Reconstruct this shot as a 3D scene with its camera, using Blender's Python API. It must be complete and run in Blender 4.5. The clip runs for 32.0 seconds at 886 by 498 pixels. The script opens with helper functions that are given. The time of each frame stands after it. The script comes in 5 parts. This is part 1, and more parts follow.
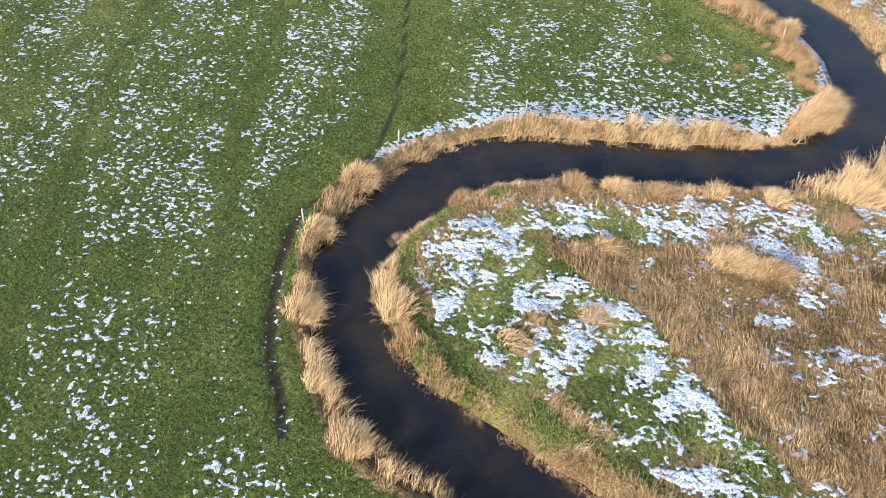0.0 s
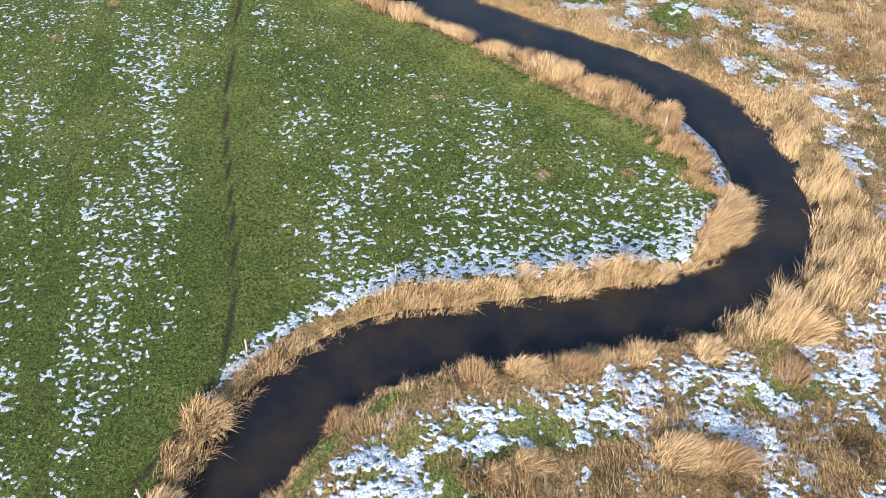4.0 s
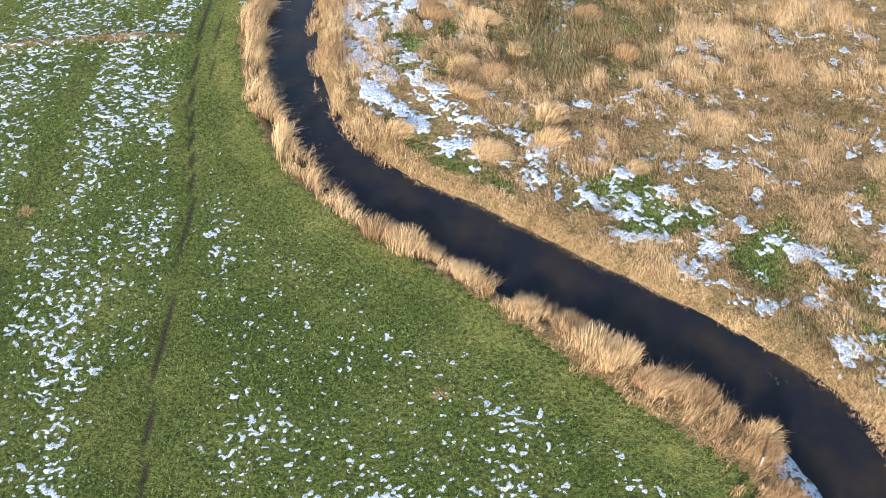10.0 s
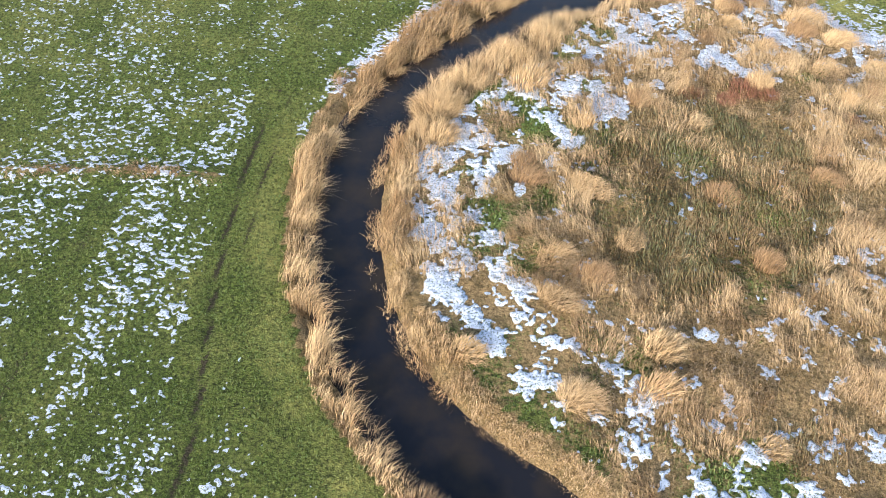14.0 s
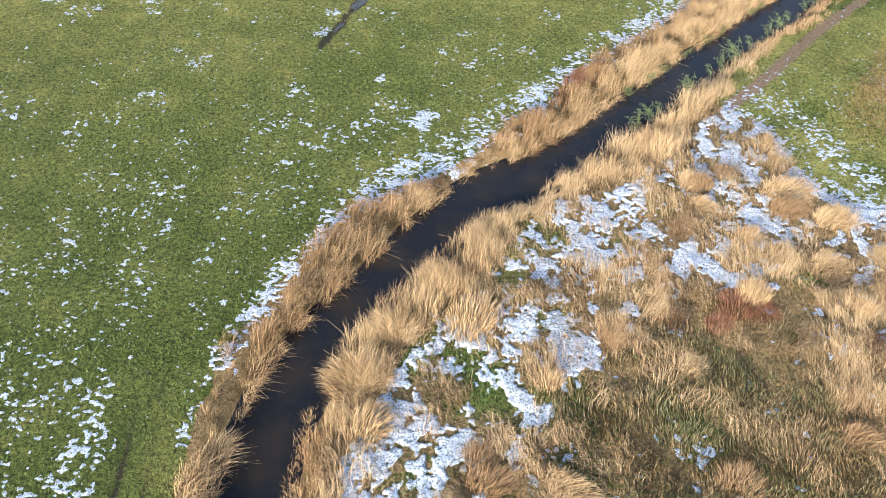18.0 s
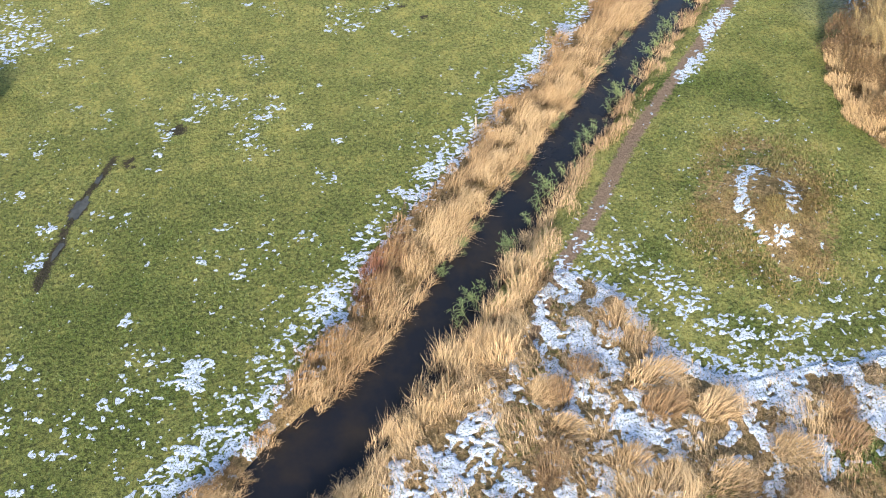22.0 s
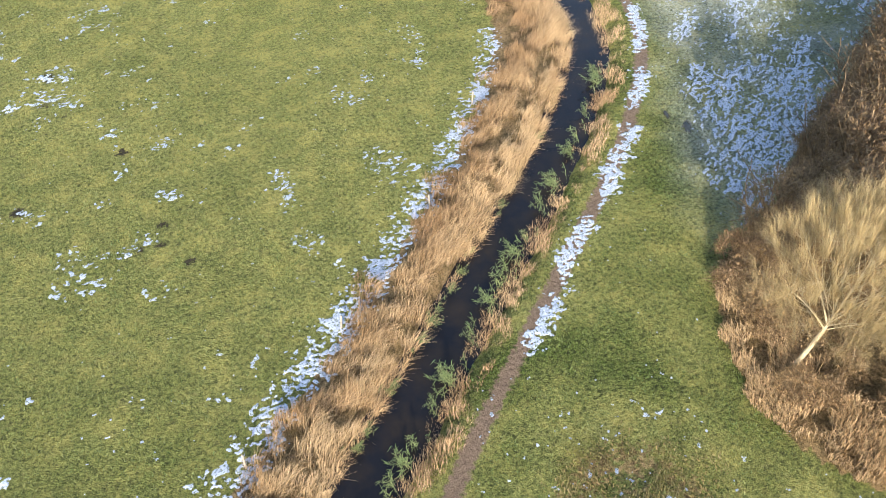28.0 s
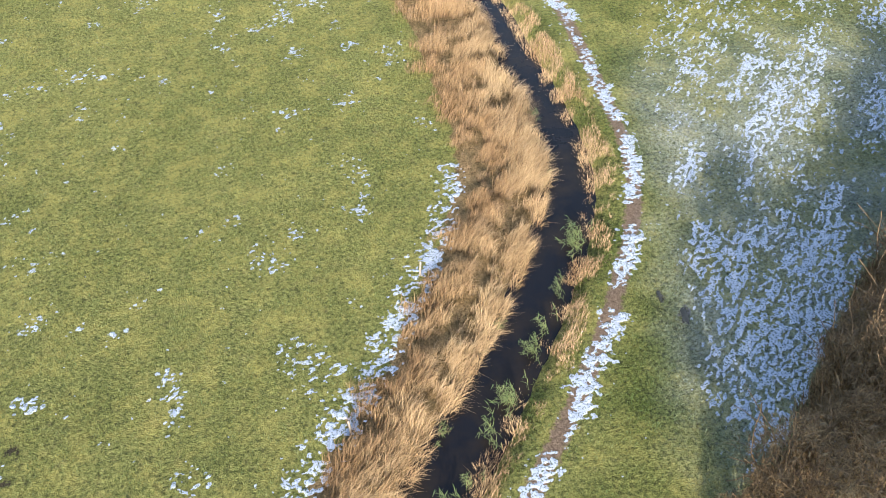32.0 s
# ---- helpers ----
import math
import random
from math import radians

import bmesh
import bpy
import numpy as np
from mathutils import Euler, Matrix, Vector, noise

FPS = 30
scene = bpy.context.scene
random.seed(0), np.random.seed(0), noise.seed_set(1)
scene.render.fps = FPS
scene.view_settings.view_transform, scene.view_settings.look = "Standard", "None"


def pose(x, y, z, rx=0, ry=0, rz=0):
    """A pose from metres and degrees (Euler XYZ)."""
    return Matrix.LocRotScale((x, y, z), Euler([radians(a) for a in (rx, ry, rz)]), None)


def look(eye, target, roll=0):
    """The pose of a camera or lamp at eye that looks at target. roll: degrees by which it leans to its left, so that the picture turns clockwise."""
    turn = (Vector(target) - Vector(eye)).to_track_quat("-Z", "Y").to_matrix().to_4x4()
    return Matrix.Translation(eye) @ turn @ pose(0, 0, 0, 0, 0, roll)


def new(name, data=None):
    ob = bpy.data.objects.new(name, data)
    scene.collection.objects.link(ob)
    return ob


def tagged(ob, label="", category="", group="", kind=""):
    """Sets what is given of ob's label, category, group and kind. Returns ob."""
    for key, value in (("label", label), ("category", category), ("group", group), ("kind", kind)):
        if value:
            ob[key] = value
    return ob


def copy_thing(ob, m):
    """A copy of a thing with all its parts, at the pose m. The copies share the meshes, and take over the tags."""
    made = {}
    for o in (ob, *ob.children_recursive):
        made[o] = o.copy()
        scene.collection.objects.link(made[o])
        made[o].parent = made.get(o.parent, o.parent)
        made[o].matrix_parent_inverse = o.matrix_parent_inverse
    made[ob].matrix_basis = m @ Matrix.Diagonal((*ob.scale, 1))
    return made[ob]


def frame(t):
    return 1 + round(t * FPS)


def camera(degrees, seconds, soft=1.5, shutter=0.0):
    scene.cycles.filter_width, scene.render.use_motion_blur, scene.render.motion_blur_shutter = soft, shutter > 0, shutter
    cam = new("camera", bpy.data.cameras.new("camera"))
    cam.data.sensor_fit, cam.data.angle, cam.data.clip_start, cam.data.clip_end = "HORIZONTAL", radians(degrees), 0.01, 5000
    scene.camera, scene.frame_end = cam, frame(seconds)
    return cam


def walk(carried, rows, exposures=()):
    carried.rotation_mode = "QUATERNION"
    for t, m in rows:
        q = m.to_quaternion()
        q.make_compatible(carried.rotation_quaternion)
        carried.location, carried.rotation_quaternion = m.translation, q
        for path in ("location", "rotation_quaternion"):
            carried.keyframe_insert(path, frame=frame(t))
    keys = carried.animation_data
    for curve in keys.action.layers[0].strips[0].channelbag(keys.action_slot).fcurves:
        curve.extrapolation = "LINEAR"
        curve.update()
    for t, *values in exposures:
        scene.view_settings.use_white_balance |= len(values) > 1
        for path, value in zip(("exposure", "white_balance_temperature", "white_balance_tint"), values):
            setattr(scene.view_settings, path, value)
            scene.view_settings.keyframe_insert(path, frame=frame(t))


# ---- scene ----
cam = camera(50.56, 32.0, soft=0.9)
EXPOSURE = 1.22
PATH = [
    (0, (2.005, -38.820, 40.232), (-3.631, -11.272, 11.783), 0.14),
    (0.5, (1.348, -36.847, 40.171), (-3.422, -9.139, 11.719), -0.04),
    (1, (0.737, -34.854, 40.114), (-3.083, -7.002, 11.658), -0.15),
    (1.5, (0.197, -32.821, 40.068), (-2.690, -4.878, 11.593), -0.25),
    (2, (-0.238, -30.743, 40.038), (-2.194, -2.748, 11.534), -0.33),
    (2.5, (-0.561, -28.625, 40.027), (-1.654, -0.611, 11.495), -0.33),
    (3, (-0.810, -26.465, 40.042), (-1.189, 1.527, 11.471), -0.30),
    (3.5, (-0.954, -24.271, 40.095), (-0.764, 3.647, 11.450), -0.39),
    (5.5, (-0.879, -15.037, 40.664), (-0.097, 12.613, 11.770), -0.62),
    (6, (-0.823, -12.731, 40.766), (-0.062, 14.901, 11.854), -0.56),
    (6.5, (-0.760, -10.464, 40.838), (-0.028, 17.160, 11.918), -0.41),
    (7, (-0.663, -8.294, 40.876), (-0.012, 19.339, 11.962), -0.33),
    (7.5, (-0.526, -6.187, 40.847), (0.003, 21.452, 11.937), -0.28),
    (8, (-0.386, -4.091, 40.759), (0.000, 23.534, 11.833), -0.26),
    (8.5, (-0.214, -2.023, 40.633), (-0.008, 25.568, 11.673), -0.21),
    (9, (0.000, -0.000, 40.500), (0.000, 27.575, 11.524), -0.29),
    (9.5, (0.208, 2.038, 40.344), (-0.026, 29.604, 11.360), -0.25),
    (10, (0.298, 4.137, 40.179), (-0.100, 31.690, 11.185), -0.20),
    (10.5, (0.325, 6.288, 40.024), (-0.231, 33.824, 11.017), -0.02),
    (11, (0.318, 8.470, 39.900), (-0.396, 35.983, 10.874), 0.17),
    (11.5, (0.286, 10.710, 39.813), (-0.734, 38.205, 10.779), 0.31),
    (12, (0.206, 13.053, 39.743), (-1.554, 40.480, 10.680), 0.49),
    (12.5, (0.102, 15.516, 39.699), (-2.473, 42.838, 10.597), 0.64),
    (13, (-0.048, 18.070, 39.673), (-3.153, 45.305, 10.542), 0.76),
    (13.5, (-0.257, 20.703, 39.647), (-3.730, 47.877, 10.501), 0.79),
    (14, (-0.509, 23.320, 39.656), (-4.283, 50.469, 10.523), 0.76),
    (14.5, (-0.823, 25.918, 39.670), (-4.837, 53.068, 10.571), 0.77),
    (16.5, (-2.146, 35.795, 39.837), (-6.508, 63.267, 11.092), 0.66),
    (17, (-2.555, 38.439, 39.818), (-6.430, 66.042, 11.129), 0.56),
    (17.5, (-2.950, 41.164, 39.781), (-5.343, 68.965, 11.121), 0.43),
    (18, (-3.301, 43.929, 39.733), (-3.581, 71.864, 11.106), 0.34),
    (18.5, (-3.562, 46.648, 39.686), (-1.678, 74.527, 11.064), 0.22),
    (19, (-3.648, 49.217, 39.631), (0.473, 76.878, 11.032), -0.01),
    (19.5, (-3.580, 51.693, 39.559), (1.849, 79.145, 10.976), -0.15),
    (20, (-3.340, 54.100, 39.482), (2.717, 81.410, 10.891), -0.13),
    (20.5, (-2.932, 56.457, 39.409), (3.514, 83.675, 10.814), -0.14),
    (21, (-2.357, 58.674, 39.388), (4.396, 85.844, 10.819), -0.13),
    (21.5, (-1.666, 60.830, 39.407), (5.474, 87.930, 10.866), -0.13),
    (22, (-0.886, 62.940, 39.443), (6.861, 89.894, 10.921), -0.13),
    (22.5, (-0.020, 64.935, 39.489), (8.539, 91.688, 11.010), -0.21),
    (23, (0.958, 66.882, 39.558), (10.355, 93.363, 11.090), -0.25),
    (23.5, (1.974, 68.768, 39.656), (12.169, 94.987, 11.220), -0.30),
    (24, (3.089, 70.731, 39.745), (13.924, 96.672, 11.290), -0.31),
    (24.5, (4.312, 72.654, 39.788), (15.483, 98.426, 11.310), -0.19),
    (25, (5.615, 74.521, 39.776), (16.945, 100.213, 11.288), -0.07),
    (25.5, (7.023, 76.345, 39.732), (18.395, 102.008, 11.235), -0.06),
    (27.5, (13.005, 83.167, 39.463), (23.936, 108.946, 10.898), 0.11),
    (28, (14.565, 84.828, 39.366), (25.326, 110.651, 10.776), 0.26),
    (28.5, (16.043, 86.475, 39.275), (26.640, 112.349, 10.671), 0.20),
    (29, (17.420, 88.132, 39.198), (27.859, 114.005, 10.534), 0.16),
    (29.5, (18.770, 89.874, 39.110), (29.117, 115.766, 10.430), 0.26),
    (30, (20.073, 91.651, 39.027), (30.335, 117.569, 10.340), 0.27),
    (30.5, (21.381, 93.453, 38.970), (31.545, 119.392, 10.267), 0.31),
    (31, (22.690, 95.280, 38.933), (32.741, 121.232, 10.201), 0.29),
    (31.5, (24.000, 97.099, 38.933), (33.920, 123.052, 10.158), 0.27),
    (32, (25.264, 98.906, 38.969), (35.061, 124.886, 10.176), 0.22),
]
walk(cam, [(t, look(eye, target, roll)) for t, eye, target, roll in PATH], [(0, EXPOSURE), (32, EXPOSURE)])

# ---- daylight: a low winter sun over the shoulder of the flight, clear sky ----
SUN_AZ, SUN_EL = 25.0, 18.0          # the way the shadows point (degrees from +y towards +x), height
world = bpy.data.worlds.new("winter_sky")
scene.world = world
world.use_nodes = True
wn = world.node_tree.nodes
sky = wn.new("ShaderNodeTexSky")
sky.sky_type, sky.sun_disc = "NISHITA", False
sky.sun_elevation, sky.sun_rotation = radians(SUN_EL), radians(SUN_AZ + 180)
sky.dust_density = 1.2
world.node_tree.links.new(sky.outputs[0], wn["Background"].inputs[0])
wn["Background"].inputs[1].default_value = 0.17
sun_data = bpy.data.lights.new("sun", "SUN")
sun_data.energy, sun_data.angle, sun_data.color = 4.9, radians(0.6), (1.0, 0.92, 0.81)
sun = new("sun", sun_data)
sun.matrix_world = look((0, 0, 60), (60 / math.tan(radians(SUN_EL)) * math.sin(radians(SUN_AZ)),
                                     60 / math.tan(radians(SUN_EL)) * math.cos(radians(SUN_AZ)), 0))

# ---- numbers ----
rng = np.random.default_rng(7)


def hash2(i, j, seed):
    n = (i.astype(np.int64) * 374761393 + j.astype(np.int64) * 668265263 + seed * 144665) & 0x7FFFFFFF
    n = ((n ^ (n >> 13)) * 1274126177) & 0x7FFFFFFF
    return ((n ^ (n >> 16)) & 0xFFFF) / 65535.0


def vnoise(x, y, size, seed=0, octaves=3):
    """Value noise in 0..1 with features of that size in metres."""
    total, amp, norm = 0.0, 1.0, 0.0
    for o in range(octaves):
        u, v = np.asarray(x) / size * 2**o + 31.7 * o, np.asarray(y) / size * 2**o + 17.3 * o
        i, j = np.floor(u), np.floor(v)
        f, g = u - i, v - j
        f, g = f * f * (3 - 2 * f), g * g * (3 - 2 * g)
        a, b = hash2(i, j, seed + o), hash2(i + 1, j, seed + o)
        c, d = hash2(i, j + 1, seed + o), hash2(i + 1, j + 1, seed + o)
        total = total + amp * ((a * (1 - f) + b * f) * (1 - g) + (c * (1 - f) + d * f) * g)
        norm, amp = norm + amp, amp * 0.5
    return total / norm


def ramp(v, lo, hi):
    t = np.clip((np.asarray(v, float) - lo) / (hi - lo), 0, 1)
    return t * t * (3 - 2 * t)


def spline(points, per=8):
    """A smooth line through the control points (Catmull-Rom)."""
    p = np.array(points, float)
    p = np.vstack([2 * p[0] - p[1], p, 2 * p[-1] - p[-2]])
    t = np.linspace(0, 1, per, endpoint=False)[:, None]
    out = [0.5 * (2 * b + (c - a) * t + (2 * a - 5 * b + 4 * c - d) * t**2 + (3 * b - a - 3 * c + d) * t**3)
           for a, b, c, d in zip(p[:-3], p[1:-2], p[2:-1], p[3:])]
    return np.vstack(out + [p[-2][None]])


def to_line(x, y, line):
    """Distance to a line, the side (+1 right of its way), the share of its length."""
    x, y = np.asarray(x, float).ravel(), np.asarray(y, float).ravel()
    best, side, along = np.full(x.shape, 1e9), np.ones(x.shape), np.zeros(x.shape)
    run = 0.0
    for a, b in zip(line[:-1], line[1:]):
        d = b[:2] - a[:2]
        n = np.hypot(*d)
        t = np.clip(((x - a[0]) * d[0] + (y - a[1]) * d[1]) / n**2, 0, 1)
        ox, oy = x - a[0] - t * d[0], y - a[1] - t * d[1]
        r = np.hypot(ox, oy)
        near = r < best
        best[near] = r[near]
        side[near] = np.where(d[0] * oy - d[1] * ox < 0, 1.0, -1.0)[near]
        along[near] = (run + t * n)[near]
        run += n
    return best, side, along


def inside(x, y, polygon):
    x, y = np.asarray(x, float), np.asarray(y, float)
    odd = np.zeros(x.shape, bool)
    for (ax, ay), (bx, by) in zip(polygon, polygon[1:] + polygon[:1]):
        cross = ((ay > y) != (by > y)) & (x < (bx - ax) * (y - ay) / (by - ay + 1e-12) + ax)
        odd ^= cross
    return odd


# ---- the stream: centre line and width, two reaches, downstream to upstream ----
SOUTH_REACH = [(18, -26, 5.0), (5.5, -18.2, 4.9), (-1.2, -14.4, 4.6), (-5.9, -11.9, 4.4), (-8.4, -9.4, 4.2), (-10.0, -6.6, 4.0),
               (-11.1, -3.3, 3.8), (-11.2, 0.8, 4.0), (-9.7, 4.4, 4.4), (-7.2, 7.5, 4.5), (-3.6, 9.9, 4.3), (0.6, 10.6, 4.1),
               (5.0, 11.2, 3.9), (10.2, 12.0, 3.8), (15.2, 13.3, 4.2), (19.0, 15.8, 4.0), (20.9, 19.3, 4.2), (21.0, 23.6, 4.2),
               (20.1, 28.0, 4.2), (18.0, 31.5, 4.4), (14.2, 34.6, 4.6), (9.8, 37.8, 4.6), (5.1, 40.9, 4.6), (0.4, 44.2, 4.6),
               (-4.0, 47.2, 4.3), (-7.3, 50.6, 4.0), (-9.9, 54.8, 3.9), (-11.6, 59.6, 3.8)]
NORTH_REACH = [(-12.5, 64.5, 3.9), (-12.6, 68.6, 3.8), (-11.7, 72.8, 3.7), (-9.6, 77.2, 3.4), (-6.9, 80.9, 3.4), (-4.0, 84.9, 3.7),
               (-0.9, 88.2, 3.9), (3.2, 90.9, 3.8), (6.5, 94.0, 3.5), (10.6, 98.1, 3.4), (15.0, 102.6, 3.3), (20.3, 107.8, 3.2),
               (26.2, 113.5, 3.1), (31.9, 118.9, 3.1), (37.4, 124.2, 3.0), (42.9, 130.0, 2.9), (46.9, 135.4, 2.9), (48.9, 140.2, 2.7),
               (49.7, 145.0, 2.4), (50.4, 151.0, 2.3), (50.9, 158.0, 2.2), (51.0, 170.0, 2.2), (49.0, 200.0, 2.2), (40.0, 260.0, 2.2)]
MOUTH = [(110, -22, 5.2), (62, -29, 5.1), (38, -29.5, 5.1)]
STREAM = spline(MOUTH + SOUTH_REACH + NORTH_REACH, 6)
WATER_Z = -0.5
FOOTPATH = spline([(12.5, 92.5), (15.8, 96.6), (19.6, 100.6), (25.0, 106.8), (30.7, 112.2), (36.1, 117.2), (41.8, 122.6), (46.0, 127.2),
                   (50.2, 132.8), (52.4, 137.2), (53.6, 142.0), (55.0, 149.3), (56.0, 156.2), (57.0, 175.0)], 5)
RUT = spline([(-15.4, 1.6), (-12.8, 6.8), (-12.2, 12.0), (-12.9, 18.6), (-13.9, 24.0), (-15.1, 31.4), (-15.6, 40.3), (-15.9, 46.0), (-17.2, 52.5),
              (-18.2, 58.0), (-18.9, 65.0), (-19.2, 72.0)], 4)
TRENCH = spline([(-15.5, 1.0), (-15.2, -3.2), (-14.2, -7.4), (-13.5, -9.7), (-12.1, -12.1), (-11.3, -14.2)], 4)
RIDGE = spline([(-60, 60.5), (-34.5, 62.6), (-27.2, 63.7), (-20.3, 64.2)], 4)
LAWN_EDGE = spline([(12.0, 95.2), (15.4, 96.8), (18.3, 94.2), (19.0, 90.6), (21.2, 87.2), (24.8, 86.6), (32.0, 85.6), (46.0, 82.0), (90.0, 70.0)], 4)
THICKET = [(43.3, 113.0), (41.0, 109.0), (39.8, 105.0), (40.4, 101.0), (42.4, 97.6), (50.0, 92.0), (66.0, 88.0), (110.0, 100.0), (110.0, 152.0),
           (70.3, 130.4), (62.0, 125.0), (56.7, 121.8), (49.0, 115.6), (47.0, 115.2)]


LANE = spline([(-26.5, 62.0), (-26.0, 46.0), (-25.0, 32.8), (-24.0, 22.0), (-22.3, 11.0), (-20.5, 3.0), (-17.5, -9.4), (-15.0, -22.0)], 4)
# brown weeds in the heart of the south bend
BROWN = [(0.0, 1.9), (1.7, 0.0), (4.2, -1.4), (6.5, -3.0), (9.1, -6.0), (10.8, -9.0), (14.0, -11.4), (22.0, -17.0), (40.0, -12.0), (40.0, 3.4), (20.0, 4.2), (13.0, 4.0),
         (8.5, 3.4), (3.4, 2.7)]
SNOW_PATCHES = [(-5.4, 94.7, 0.85), (-5.1, 95.5, 0.78), (15.4, 131.0, 0.6), (15.0, 131.5, 0.4), (7.1, 144.2, 0.7), (12.8, 138.6, 0.5), (12.5, 139.9, 0.45), (13.1, 137.2, 0.4), (18.1, 135.2, 0.5),
                (4.4, 118.0, 0.4), (3.7, 114.1, 0.5), (4.3, 113.8, 0.4), (6.1, 111.9, 0.5), (10.7, 142.8, 0.5), (9.6, 146.8, 0.5), (-5.0, 115.2, 0.7), (-5.6, 113.9, 0.5), (-12.6, 108.6, 0.6), (-13.3, 106.0, 0.6),
                (12.0, 126.8, 0.3), (15.3, 125.2, 0.3), (22.2, 131.0, 0.35), (23.4, 121.6, 0.35), (-1.8, 101.5, 0.5), (-4.0, 103.2, 0.5), (-8.4, 99.8, 0.6), (-14.2, 98.2, 0.7)]
CLODS = [(13.9, 126.3, 1.0), (12.0, 126.6, 0.7), (15.4, 125.0, 0.5), (15.8, 130.4, 0.5), (8.6, 143.4, 1.1), (10.4, 142.2, 0.8), (13.4, 136.4, 0.6), (14.6, 128.6, 0.6), (9.6, 146.2, 1.4), (13.6, 126.4, 1.3),
         (-4.3, 116.0, 0.9), (-7.4, 113.4, 0.8), (3.0, 124.6, 0.5), (6.6, 133.0, 0.6)]

SEEP = spline([(-13.1, 103.6), (-12.3, 106.2), (-11.0, 109.6), (-9.6, 112.2), (-8.4, 114.2)], 4)
PUDDLES = [(-10.8, 110.0, 0.95, 0.48, 64), (-9.5, 112.4, 0.5, 0.2, 58), (-12.0, 106.6, 0.9, 0.2, 66), (49.1, 124.9, 0.7, 0.22, 62), (48.5, 126.6, 0.5, 0.10, 75)]
DRY_SPOTS = [(-29.2, 40.4, 0.7), (-25.9, 45.2, 0.6), (6.4, 23.4, 0.7), (11.9, 23.4, 0.6), (-0.3, 32.0, 0.6)]


def bend_to(s_list, v_list):
    return lambda s: np.interp(s, s_list, v_list)


class Land:
    """What lies where, for any set of places."""

    def __init__(self, x, y):
        x, y = np.asarray(x, float).ravel(), np.asarray(y, float).ravel()
        self.x, self.y = x, y
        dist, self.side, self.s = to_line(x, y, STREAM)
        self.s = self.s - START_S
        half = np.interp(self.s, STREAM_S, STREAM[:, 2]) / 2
        self.sd = dist - half + 0.35 * (vnoise(x, y, 2.2, 5) - 0.5) + 0.25 * (vnoise(x, y, 0.7, 6) - 0.5)
        self.left, self.right = self.side < 0, self.side > 0
        self.belt = np.where(self.left, BELT_LEFT(self.s), BELT_RIGHT(self.s))
        edge, eside, _ = to_line(x, y, LAWN_EDGE)
        self.lawn_in = -edge * eside          # over 0 on the lawn's side of its edge
        self.lawn = self.right & (self.lawn_in > 0)
        self.thicket = inside(x, y, THICKET)
        self.path, self.pside, _ = to_line(x, y, FOOTPATH)
        self.rut = to_line(x, y, RUT)[0]
        self.rut_far = np.minimum(to_line(x, y, LANE)[0], to_line(x + 10.5, y + 3, LANE)[0])
        # how snow lies in lanes along the wheel track
        u = x - np.interp(y, RUT_ACROSS[:, 1], RUT_ACROSS[:, 0]) + 2.6 * (vnoise(x, y, 4.5, 9) - 0.5)
        near = np.interp(u, [-13, -4.4, -2.4, 2.2, 5.0, 30], [1.0, 1.15, 0.22, 0.22, 1.0, 1.0])
        near = near + (0.95 - near) * (1 - ramp(y, -3, 6))
        far = np.interp(u, [-14, -9, -7.5, -1.0, -0.3, 0.8, 1.6, 3.5, 6, 12], [1.0, 0.9, 1.1, 1.1, 0.3, 0.3, 1.0, 0.9, 1.0, 1.0])
        self.lane = near + (far - near) * ramp(y, 31, 38)
        self.brown = inside(x + 0.9 * (vnoise(x, y, 1.6, 10) - 0.5), y + 0.9 * (vnoise(x, y, 1.6, 14) - 0.5), BROWN)
        self.trench = to_line(x, y, TRENCH)[0]
        self.ridge, self.seep = to_line(x, y, RIDGE)[0], to_line(x, y, SEEP)[0]
        self.rough = self.right & ~self.lawn
        # a round stand of dark weeds on the inner bend, and the low mound on the lawn
        self.scrub = np.hypot((x - 9.5) / 7.6, (y - 68.0) / 9.4) + 0.5 * (vnoise(x, y, 3.0, 8) - 0.5)
        mu, mv = 0.42 * (x - 29.9) + 0.907 * (y - 98.2), 0.907 * (x - 29.9) - 0.42 * (y - 98.2)
        self.mound, self.crest = np.hypot(mv, mu / 1.5), np.hypot(mv, mu / 1.8)


RUT_ACROSS = RUT[np.argsort(RUT[:, 1])]
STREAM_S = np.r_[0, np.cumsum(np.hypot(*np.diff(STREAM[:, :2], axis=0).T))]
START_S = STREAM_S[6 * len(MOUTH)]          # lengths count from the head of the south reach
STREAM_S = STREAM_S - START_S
BELT_LEFT = bend_to([0, 20, 28, 31, 35, 38, 41, 45, 49, 53, 56, 70, 72, 74, 76, 80, 83, 86, 90, 100, 106, 112, 118, 130, 146, 152, 158, 163, 166, 169, 172,
                     178, 184, 212, 222, 230, 240, 262, 363],
                    [1.5, 1.5, 1.8, 1.0, 1.4, 1.0, 1.4, 1.8, 1.6, 1.3, 1.9, 1.8, 0.6, 0.6, 2.2, 2.4, 2.0, 2.4, 3.5, 3.4, 2.8, 1.8, 1.3, 1.4, 1.7, 2.4, 3.4, 3.6, 2.2, 0.9, 2.3,
                     2.8, 4.0, 4.1, 4.5, 5.4, 6.2, 6.0, 6.0])
